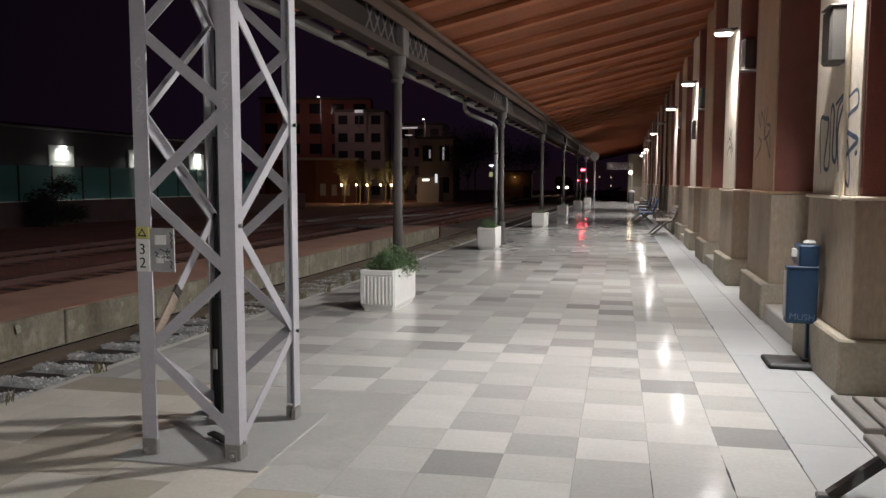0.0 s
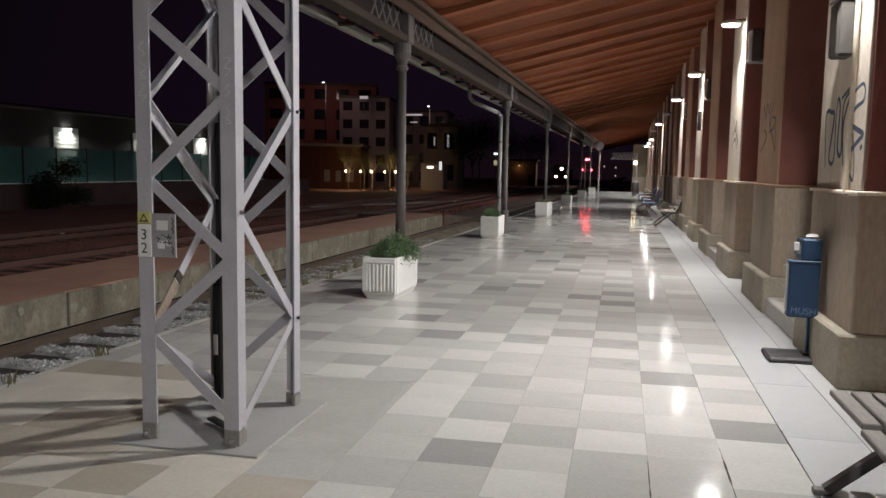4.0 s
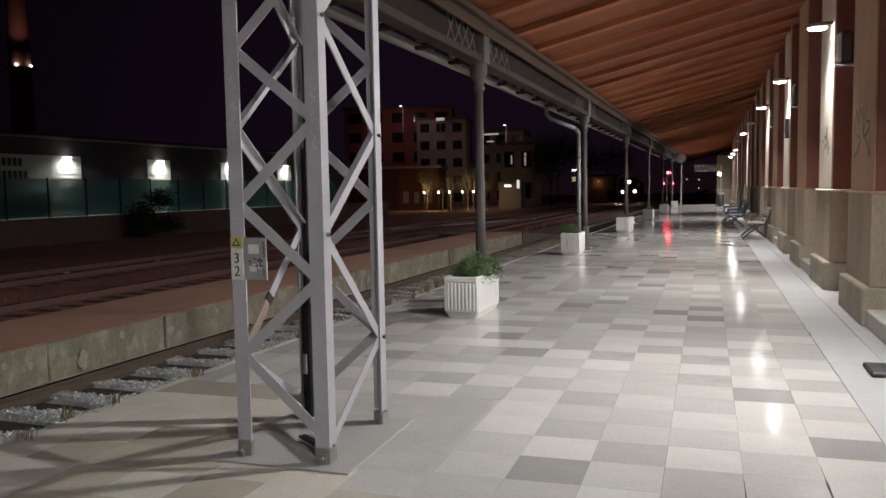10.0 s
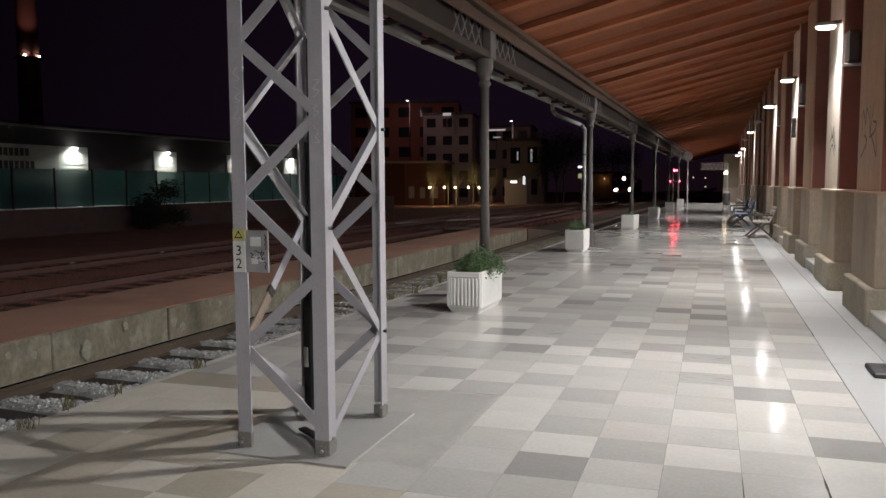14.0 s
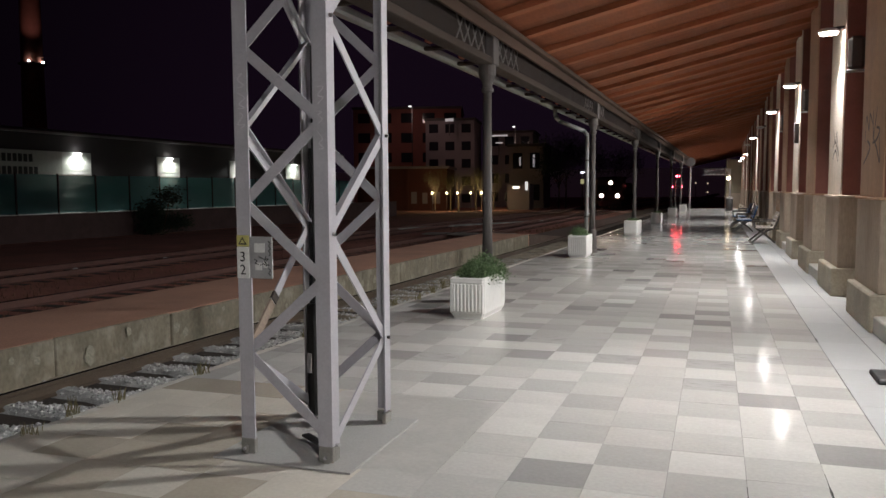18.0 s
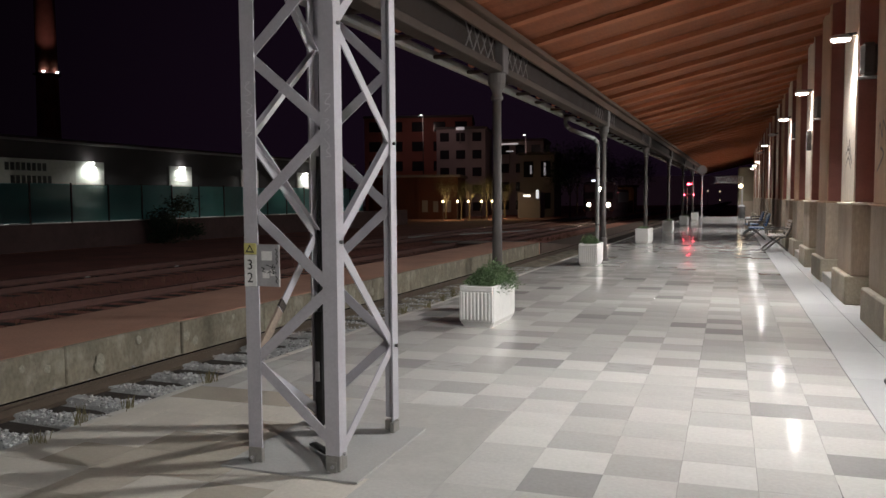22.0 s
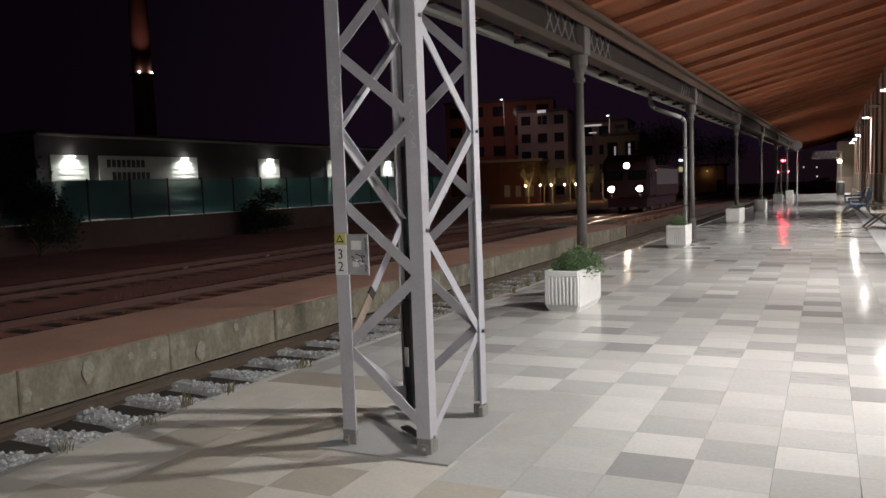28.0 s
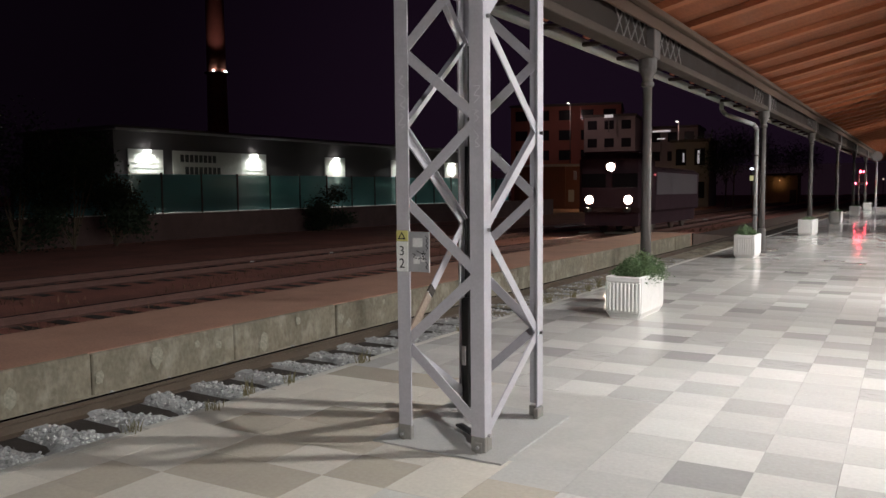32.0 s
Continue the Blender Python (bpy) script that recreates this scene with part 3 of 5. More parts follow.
# white slabs along the wall
slabs = thing("wall_walk", WALL, "band of large white stone slabs along the station wall", "floor", kind="structure")
for c, (xa, xb) in enumerate(((-0.688, -0.242), (-0.238, 0.4))):
    y = -24.0 + 0.42 * c
    while y < 58:
        w = 1.26
        part("slab", boxes((xa, xb, y + 0.0015, y + w - 0.0015, -0.028, 0.006 + rt.uniform(-0.0008, 0.0008)), bevel=0.0015), M_SLAB, slabs)
        y += w

# edge stones towards the track
edge = thing("platform_edge", pose(0, 0, 0), "worn pale coping stones along the platform edge", "kerb", kind="structure")
y = -23.4
while y < 65:
    w = 1.2
    a = rt.uniform(-0.012, 0.012)
    part("coping", boxes((EDGE + a, -4.262, y + 0.003, y + w - 0.003, -0.6, rt.uniform(-0.004, 0.002)), bevel=0.012), M_COPING, edge)
    y += w

# ---- station wall ----
front = thing("wall_station", WALL, "station facade with ochre pilasters and dark red recesses", "wall", kind="structure")
DADO, TOP, DEEP = 1.5, 6.2, 0.5
part("back_wall", boxes((DEEP, DEEP + 0.4, -22, 62, DADO, TOP)), M_RED, front)
part("back_dado", boxes((DEEP - 0.03, DEEP + 0.4, -22, 62, 0, DADO)), M_DADO, front)


def pilaster(y0, y1, face):
    p = new("pilaster")
    p.parent = front
    w = y1 - y0
    p.matrix_basis = pose(0, y0, 0)
    part("shaft", boxes((0.02, DEEP, 0.03, w - 0.03, DADO, TOP), bevel=0.008), M_RED, p)
    part("render_face", boxes((0.0, 0.02, 0.05, w - 0.05, DADO + 0.004, TOP), bevel=0.004), face, p)
    part("dado", boxes((-0.02, DEEP - 0.03, 0.0, w, 0.43, DADO - 0.03), bevel=0.01), M_DADO, p)
    part("ledge", boxes((-0.045, DEEP - 0.03, -0.02, w + 0.02, DADO - 0.03, DADO), bevel=0.008), face, p)
    part("plinth", boxes((-0.1, DEEP - 0.03, -0.03, w + 0.06, 0, 0.43), bevel=0.018), M_PLINTH, p)
    return p


for k in range(-3, 9):
    pilaster(BAY * k - 0.06, BAY * k + 1.4, M_CREAM)
    pilaster(BAY * k + 3.22, BAY * k + 4.72, M_OCHRE)
    part("threshold", boxes((-0.06, DEEP - 0.03, BAY * k + 1.47, BAY * k + 3.18, 0.004, 0.2), bevel=0.015), M_STEPSTONE, front)
    part("door_leaf", boxes((DEEP - 0.08, DEEP - 0.032, BAY * k + 1.58, BAY * k + 3.08, 0.2, 2.9), bevel=0.01), M_DOOR, front)

# ---- canopy roof ----
RY0, RY1, ROOF_END = 5.9, 64.0, 84.0
ROOF_L, ROOF_R = (-3.12, 4.03), (1.9, 5.18)
SKEW = pose(-3.25, 10.46, 0, 0, 0, 0.45)     # the canopy stands a little askew to the platform edge
canopy = thing("canopy", SKEW @ pose(3.25, -10.46, 0), "timber platform canopy with brown boards and rafters", "canopy", kind="structure")


def roof_z(x):
    return ROOF_L[1] + (x - ROOF_L[0]) / (ROOF_R[0] - ROOF_L[0]) * (ROOF_R[1] - ROOF_L[1])


bm = bmesh.new()
y = RY0
while y < ROOF_END:
    d = 0.14
    v = [bm.verts.new(p) for p in ((-4.1, y, roof_z(-4.1)), (2.3, y, roof_z(2.3)), (2.3, y + d - 0.002, roof_z(2.3)), (-4.1, y + d - 0.002, roof_z(-4.1)))]
    u = [bm.verts.new(p.co + Vector((0, 0, 0.03))) for p in v]
    bm.faces.new(v[::-1])
    bm.faces.new(u)
    for q in range(4):
        bm.faces.new((v[q], v[(q + 1) % 4], u[(q + 1) % 4], u[q]))
    y += d
part("boarding", bm, M_WOOD, canopy)
bm = bmesh.new()
v = [bm.verts.new((x, y, roof_z(x) + dz)) for y in (RY0 - 0.05, ROOF_END + 0.05) for x, dz in ((-4.2, 0.034), (2.3, 0.034), (2.3, 0.1), (-4.2, 0.1))]
for f in ((0, 1, 2, 3), (4, 7, 6, 5), (0, 4, 5, 1), (1, 5, 6, 2), (2, 6, 7, 3), (3, 7, 4, 0)):
    bm.faces.new([v[i] for i in f])
part("roof_cover", bm, M_ROOF, canopy)
RAFTER = 1.447
bm = bmesh.new()
hgt, wid = 0.095, 0.2
pts = [(x, dz) for x, dz in ((-4.1, -0.002), (2.2, -0.002), (2.2, -hgt), (-4.1, -hgt))]
v = [bm.verts.new((x, yy, roof_z(x) + dz)) for yy in (-wid / 2, wid / 2) for x, dz in pts]
for f in ((0, 3, 2, 1), (4, 5, 6, 7), (0, 1, 5, 4), (1, 2, 6, 5), (2, 3, 7, 6), (3, 0, 4, 7)):
    bm.faces.new([v[i] for i in f])
rafter_me = mesh_of(bm, "rafter", M_RAFTER)
y = 10.3 - 2 * RAFTER
while y < ROOF_END:
    o = new("rafter", rafter_me)
    o.parent = canopy
    o.location = (0, y, 0)
    y += RAFTER

# ---- columns and girder ----
COL_X, COL_Y, COL_STEP = -3.25, 10.46, 9.0
part("girder_top", boxes((COL_X - 0.1, COL_X + 0.1, RY0, RY1, 3.86, 3.98), bevel=0.01), M_GIRDER, canopy)
part("girder_bottom", boxes((COL_X - 0.11, COL_X + 0.11, RY0, RY1, 3.36, 3.46), bevel=0.01), M_GIRDER, canopy)
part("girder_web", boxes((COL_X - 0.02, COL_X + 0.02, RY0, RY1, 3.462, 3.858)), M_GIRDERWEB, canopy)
part("inner_fascia", boxes((COL_X + 0.11, COL_X + 0.15, RY0, RY1, 3.74, 4.02), bevel=0.006), M_FASCIA, canopy)
part("eaves_plate", boxes((COL_X + 0.152, COL_X + 0.26, RY0, RY1, 3.88, 3.965), bevel=0.012), M_FASCIA, canopy)
part("gutter", boxes((-4.32, -4.16, RY0, RY1, 3.62, 3.74), bevel=0.03), M_GUTTER, canopy)
col = thing("canopy_column", pose(COL_X, COL_Y, 0), "slim grey cast iron canopy column with moulded capital", "column", group="canopy columns")
smooth(part("shaft", lathe([(0.076, 0.6), (0.068, 1.2), (0.06, 3.0)], 20), M_IRON, col))
part("column_head", boxes((-0.135, 0.135, -0.13, 0.13, 3.362, 3.9), bevel=0.012), M_IRON, col)
part("base", lathe([(0.14, 0.0), (0.14, 0.05), (0.11, 0.08), (0.105, 0.55), (0.095, 0.6)], 20), M_IRON, col)
part("capital", lathe([(0.062, 2.98), (0.088, 3.0), (0.088, 3.04), (0.068, 3.06), (0.078, 3.12), (0.125, 3.22), (0.125, 3.36)], 16), M_IRON, col)
for k in range(1, 6):
    copy_thing(col, SKEW @ pose(0, COL_STEP * k, 0))

# ---- lattice mast ----
MAST = pose(-2.383, 4.14, 0, 0, 0, 2.0)
mast = thing("lattice_mast", MAST, "grey painted steel lattice mast for the overhead line", "mast")
MX0, MX1, MY0, MY1, MTOP = -0.307, 0.307, -0.44, 0.44, 7.5
A = 0.092
for nx, ny, sx, sy in ((MX1, MY0, -1, 1), (MX0, MY0, 1, 1), (MX1, MY1, -1, -1), (MX0, MY1, 1, -1)):
    bm = bmesh.new()
    box(bm, min(nx, nx + sx * A), max(nx, nx + sx * A), min(ny, ny + sy * 0.012), max(ny, ny + sy * 0.012), 0.1, MTOP)
    box(bm, min(nx, nx + sx * 0.012), max(nx, nx + sx * 0.012), min(ny + sy * 0.0125, ny + sy * A), max(ny + sy * 0.0125, ny + sy * A), 0.1, MTOP)
    leg = part("leg", bm, M_STEEL, mast)
    hb = 0.108 if ny < 0 else 0.085
    bm = bmesh.new()
    for ax, ay in ((A, 0.03), (0.03, A)):
        off = 0.0 if ax > ay else 0.0305
        xs, ys = (nx - sx * 0.004, nx + sx * ax), (ny + sy * (off - 0.004), ny + sy * ay)
        box(bm, min(xs), max(xs), min(ys), max(ys), 0.0145, hb, bevel=0.004)
    part("footing", bm, M_SHOE, leg)
    lug = part("lug", boxes((nx + sx * 0.02, nx + sx * 0.05, ny - sy * 0.02, ny - sy * 0.0045, 0.012, 0.075), bevel=0.005), M_SHOE, leg)
    part("bolt", rod(bmesh.new(), (nx + sx * 0.035, ny - sy * 0.0205, 0.05), (nx + sx * 0.035, ny - sy * 0.036, 0.05), 0.011, seg=6), M_BOLT, lug)


def braces(a, b, za, zb, normal, off, w=0.062):
    """Zigzag flat bars between the legs a and b with nodes at the heights za and zb."""
    nodes = sorted([(z, a) for z in za] + [(z, b) for z in zb], key=lambda q: q[0])
    for (z0, p0), (z1, p1) in zip(nodes, nodes[1:]):
        q0, q1 = Vector((*p0, z0)), Vector((*p1, z1))
        d = Vector(normal) * off
        bb = part("brace", bar(bmesh.new(), q0 + d, q1 + d, w, 0.009, normal), M_STEEL, mast)
        if normal[0] and (z0 + z1) / 2 > 1.1:
            nn = Vector(normal)
            low = nn.cross((q1 - q0).normalized()) * (w / 2 - 0.005)
            if low.z < 0:
                low = -low
            part("flange", bar(bmesh.new(), q0 + d + low + nn * 0.02, q1 + d + low + nn * 0.02, 0.034, 0.007, nn.cross((q1 - q0).normalized())), M_STEEL, bb)
        for q in (q0, q1) if normal[0] else ():
            o = new("bolt", bolt_me)
            o.parent = bb
            o.matrix_basis = Matrix.Translation(q + d) @ Vector(normal).to_track_quat("Z", "Y").to_matrix().to_4x4()


bolt_me = mesh_of(rod(bmesh.new(), (0, 0, -0.04), (0, 0, 0.016), 0.012, seg=6), "bolt", M_BOLT)
h = A * 0.5
steps_n = [0.17 + 0.92 * k for k in range(8)]
steps_m = [0.635 + 0.905 * k for k in range(8)]
braces((MX1 - h, MY0), (MX0 + h, MY0), steps_n, steps_m, (0, 1, 0), 0.02)
braces((MX1 - h, MY1), (MX0 + h, MY1), steps_m, steps_n, (0, -1, 0), 0.02)
wide_n = [0.11 + 1.245 * k for k in range(6)]
wide_m = [0.61 + 1.36 * k for k in range(6)]
braces((MX1, MY0 + h), (MX1, MY1 - h), wide_n, wide_m, (-1, 0, 0), 0.02)
braces((MX0, MY0 + h), (MX0, MY1 - h), wide_m, wide_n, (1, 0, 0), 0.02)
tagged(part("mast_footing", boxes((-0.44, 0.47, -0.55, 0.53, 0.001, 0.0135), bevel=0.0015), M_CONCRETE, m=MAST), "flat grey concrete footing slab of the mast", "footing", kind="structure")

# ---- wall lamps ----
def wall_lamp(lit):
    o = thing("wall_lamp", WALL, "white downlight on a short arm of the station wall" if lit else "unlit downlight on a short arm of the station wall", "lamp", group="wall lamps")
    part("arm", rod(bmesh.new(), (0.04, 0, 0.07), (-0.2, 0, 0.05), 0.025), M_IRON, o)
    oval = pose(-0.21, 0, 0) @ Matrix.Diagonal((1.15, 0.85, 1, 1))
    bm = lathe([(0.118, 0.0), (0.13, 0.012), (0.125, 0.035), (0.09, 0.06), (0.03, 0.072)], 24)
    bm.transform(oval)
    smooth(part("housing", bm, M_WHITE, o))
    bm = lathe([(0.06, -0.034), (0.1, -0.026), (0.115, -0.002)], 24)
    bm.transform(oval)
    smooth(part("diffuser", bm, M_LAMP if lit else M_WHITE, o))
    return o


first = {True: None, False: None}
for k in LIT + UNLIT:
    lit = k in LIT
    m = WALL @ pose(0 if k < 7 else 0.12, BAY * k + (0.12 if k >= 0 else -0.8), 3.88 if k < 7 else 3.67)
    if first[lit] is None:
        first[lit] = wall_lamp(lit)
        first[lit].matrix_basis = m
    else:
        copy_thing(first[lit], m)
    if lit:
        L = bpy.data.lights.new("lamp_light", "AREA")
        L.shape, L.size, L.size_y, L.energy, L.color = "RECTANGLE", 0.18, 0.14, LAMP_POWER, (0.98, 0.97, 0.965)
        L.spread = radians(146)
        new("lamp_light", L).matrix_basis = m @ pose(-0.21, 0, -0.045, 0, 37, 0)

# ---- planters ----
planter = thing("planter", pose(-3.0, 9.28, 0), "white ribbed concrete planter with a green shrub", "planter", group="platform planters")
bm = bmesh.new()
prof = ((0.188, 0.0), (0.193, 0.02), (0.222, 0.07), (0.226, 0.5), (0.218, 0.515), (0.188, 0.515), (0.178, 0.42))
HL = 0.46
rings = []
for ins, z in prof:
    e = ins - 0.225
    c = 0.022
    X, Y = 0.225 + e, HL + e
    rings.append([bm.verts.new((px, py, z)) for px, py in ((X, -Y + c), (X, Y - c), (X - c, Y), (-X + c, Y), (-X, Y - c), (-X, -Y + c), (-X + c, -Y), (X - c, -Y))])
for a, b in zip(rings, rings[1:]):
    for i in range(8):
        bm.faces.new((a[i], a[(i + 1) % 8], b[(i + 1) % 8], b[i]))
bm.faces.new(rings[0][::-1])
part("trough", bm, M_PLANTER, planter)
for i in range(8):
    for s in (-1, 1):
        part("rib", boxes((-0.168 + i * 0.048 - 0.013, -0.168 + i * 0.048 + 0.013, -0.02, 0.02, 0.095, 0.44), bevel=0.007), M_PLANTER, planter, m=pose(0, s * (HL + 0.006), 0))
for s in (-1, 1):
    part("end_rim", boxes((-0.212, 0.212, -0.016, 0.016, 0.45, 0.512), bevel=0.008), M_PLANTER, planter, m=pose(0, s * (HL + 0.004), 0))
    for x in (-0.202, 0.202):
        part("corner_band", boxes((x - 0.014, x + 0.014, -0.016, 0.016, 0.085, 0.448), bevel=0.006), M_PLANTER, planter, m=pose(0, s * (HL + 0.004), 0))
part("soil", boxes((-0.17, 0.17, -HL + 0.06, HL - 0.06, 0.4, 0.43)), M_SOIL, planter)


def shrub(seed, n=900, rx=0.24, ry=0.42, hz=0.3):
    r = random.Random(seed)
    vs, fs = [], []
    for i in range(n):
        a, t = r.uniform(0, 6.28), r.random() ** 0.5
        lump = 0.75 + 0.25 * math.sin(3 * a + seed) * math.cos(2 * a)
        x, y = rx * t * math.cos(a) * lump * 1.15, ry * t * math.sin(a) * lump
        z = 0.43 + r.random() ** 0.6 * hz * (1 - 0.6 * t * t) * lump
        if r.random() < 0.08:
            x, y, z = x * 1.25, y * 1.15, z - 0.05
        d = Vector((r.gauss(0, 1), r.gauss(0, 1), r.gauss(0.4, 0.7))).normalized()
        s = d.cross(Vector((r.gauss(0, 1), r.gauss(0, 1), r.gauss(0, 1)))).normalized()
        ln, w = r.uniform(0.03, 0.065), r.uniform(0.003, 0.008)
        p = Vector((x, y, z))
        k = len(vs)
        vs += [p, p + d * ln * 0.5 + s * w, p + d * ln, p + d * ln * 0.5 - s * w]
        fs.append((k, k + 1, k + 2, k + 3))
    me = bpy.data.meshes.new("shrub")
    me.from_pydata([tuple(q) for q in vs], [], fs)
    me.materials.append(M_LEAF)
    return me


sh = new("shrub", shrub(1, 6200, rx=0.33, ry=0.5, hz=0.4))
sh.parent = planter
for k, (px, py) in enumerate(((-3.4, 18.3), (-3.3, 27.4), (-3.35, 36.3), (-3.4, 46.0), (-3.4, 55.0))):
    c = copy_thing(planter, pose(px, py, 0, 0, 0, (2, -3, 1, 0, 2)[k]))
    for ch in c.children:
        if ch.name.startswith("shrub"):
            ch.data = shrub(k + 5, 2600 if k == 0 else 1300, hz=(0.34, 0.2, 0.2, 0.16, 0.1)[k])

# ---- train ----
M_CABGLASS = material("dark_cab_glass", (0.012, 0.01, 0.012), rough=0.4, spec=0.1)


def train():
    t = thing("train", LINE @ pose(0, 150, 0), "dark rail vehicle with three bright headlights and a pale side panel", "train")
    part("cab", boxes((-1.42, 1.42, 0.25, 2.3, 0.9, 3.4), bevel=0.18), M_TRAIN, t)
    part("cab_roof", boxes((-1.25, 1.25, 0.4, 2.2, 3.4, 3.55), bevel=0.07), M_TRAIN, t)
    part("body", boxes((-1.38, 1.38, 2.32, 10.6, 0.9, 2.82), bevel=0.1), M_TRAIN, t)
    part("body_roof", boxes((-1.2, 1.2, 2.4, 10.5, 2.82, 2.93), bevel=0.05), M_TRAIN, t)
    part("front_band", boxes((-1.35, 1.35, 0.2, 0.246, 0.95, 1.15), bevel=0.01), M_TRAIN2, t)
    part("underframe", boxes((-1.2, 1.2, 0.5, 10.4, 0.35, 0.895)), M_TRAIN, t)
    for side in (-1, 1):
        part("side_panel", boxes((side * 1.4 - 0.016, side * 1.4 + 0.016, 2.5, 10.1, 1.68, 2.68), bevel=0.01), M_TRAINPANEL, t, "pale grey side panel")
        part("cab_window", boxes((side * 1.43 - 0.014, side * 1.43 + 0.014, 0.8, 1.8, 2.0, 2.75), bevel=0.01), M_CABGLASS, t)
        part("marker_lamp", boxes((side * 1.45 - 0.03, side * 1.45 + 0.03, 1.95, 2.15, 2.52, 2.6), bevel=0.01), M_REDMARK, t, "dim red marker lamp")
        part("mirror", boxes((side * 1.52 - 0.07, side * 1.52 + 0.07, 0.12, 0.17, 2.35, 2.75), bevel=0.02), M_TRAINPANEL, t, "pale wing mirror")
    for x in (-0.7, 0.7):
        part("windscreen", boxes((x - 0.55, x + 0.55, 0.2, 0.247, 2.0, 2.6), bevel=0.01), M_CABGLASS, t)
        part("buffer", rod(bmesh.new(), (x * 1.25, 0.25, 1.05), (x * 1.25, -0.25, 1.05), 0.1), M_BLACK, t)
    for x, z in ((-0.87, 1.48), (0.85, 1.48), (0.08, 2.88)):
        hd = part("headlight", rod(bmesh.new(), (x, 0.25, z), (x, 0.17, z), 0.24, seg=20), M_TRAIN, t)
        part("lens", rod(bmesh.new(), (x, 0.169, z), (x, 0.15, z), 0.165, seg=20), M_HEAD, hd)
    for y in (1.7, 3.9, 7.4, 9.6):
        for x in (-0.75, 0.75):
            part("wheel", rod(bmesh.new(), (x - 0.06, y, 0.46), (x + 0.06, y, 0.46), 0.46, seg=24), M_RAIL, t)
    return t


TRAIN = train()

# ---- things on the platform ----
def word(text, size, mat, parent, m, name="lettering"):
    cu = bpy.data.curves.new(name, "FONT")
    cu.body, cu.size, cu.extrude, cu.align_x, cu.align_y = text, size, 0.001, "CENTER", "CENTER"
    cu.materials.append(mat)
    o = new(name, cu)
    o.parent = parent
    o.matrix_basis = m
    return o


# number plate and notice on the mast
plate = thing("mast_number_plate", MAST @ pose(-0.262, -0.448, 1.215), "white mast plate with a yellow warning sign", "sign")
part("plate", boxes((-0.043, 0.043, -0.004, 0.004, -0.128, 0.06), bevel=0.003), M_WHITE, plate)
part("warning_panel", boxes((-0.043, 0.043, -0.004, 0.004, 0.063, 0.13), bevel=0.003), M_YELLOW, plate)
bm = bmesh.new()
v = [bm.verts.new(p) for p in ((-0.03, -0.006, 0.075), (0.03, -0.006, 0.075), (0, -0.006, 0.122), (-0.017, -0.006, 0.083), (0.017, -0.006, 0.083), (0, -0.006, 0.109))]
for f in ((0, 1, 4, 3), (1, 2, 5, 4), (2, 0, 3, 5)):
    bm.faces.new([v[i] for i in f])
part("triangle", bm, M_BLACK, plate)
for ch, z in (("3", 0.0), ("2", -0.078)):
    word(ch, 0.085, M_BLACK, plate, pose(0, -0.0065, z, 90))
notice = thing("notice_plate", MAST @ pose(-0.13, -0.451, 1.215), "grey metal notice plate with torn stickers and scrawl", "sign")
part("plate", boxes((-0.083, 0.07, -0.003, 0.003, -0.125, 0.125), bevel=0.004), M_PLATE, notice)
part("sticker", boxes((-0.05, 0.02, -0.006, -0.0035, 0.03, 0.085)), M_WHITE, notice, "faded white sticker")
part("sticker", boxes((-0.045, 0.0, -0.006, -0.0035, -0.075, -0.03)), M_WHITE, notice, "torn white sticker")
part("sticker", boxes((0.01, 0.035, -0.006, -0.0035, -0.06, -0.02)), M_WHITE, notice, "torn white sticker")
for pts in (((0.045, 0.1), (0.06, 0.085), (0.048, 0.07), (0.062, 0.055), (0.047, 0.04), (0.06, 0.025), (0.05, 0.01)),
            ((-0.02, 0.005), (0.02, -0.01), (0.045, -0.005), (0.025, -0.03), (0.05, -0.045)),
            ((0.03, 0.01), (0.02, -0.02), (0.035, -0.05), (0.01, -0.035), (-0.01, -0.045)),
            ((0.045, -0.06), (0.06, -0.075), (0.045, -0.09), (0.058, -0.105)),
            ((-0.05, -0.01), (-0.03, -0.02), (-0.045, -0.035), (-0.02, -0.04))):
    bm = bmesh.new()
    for a, b in zip(pts, pts[1:]):
        bar(bm, (a[0], -0.0075, a[1]), (b[0], -0.0075, b[1]), 0.0045, 0.001, (0, -1, 0))
    part("pen_stroke", bm, M_BLACK, notice, "dark marker scrawl")
part("rim", boxes((0.066, 0.0705, -0.0045, 0.0031, -0.125, 0.125), bevel=0.001), M_WHITE, notice, "bright worn plate edge")

# rusty band round a brace
part("tape_band", bar(bmesh.new(), (-0.2865, -0.087, 0.9), (-0.2865, -0.045, 0.94), 0.07, 0.016, (1, 0, 0)), M_SLEEPER, mast, "dark rusty band on a brace")

# brown bar over the lower half of the same brace
part("rust_wrap", bar(bmesh.new(), (-0.2865, -0.34, 0.661), (-0.2865, -0.092, 0.895), 0.066, 0.013, (1, 0, 0)), M_BROWNWRAP, mast, "brown lower half of a brace")

# earth strap in the footing
part("earth_strap", bar(bmesh.new(), (-0.06, -0.1, 0.045), (0.26, -0.33, 0.045), 0.05, 0.015, (0, 0, 1)), M_BLACK, mast, "black earthing strap")


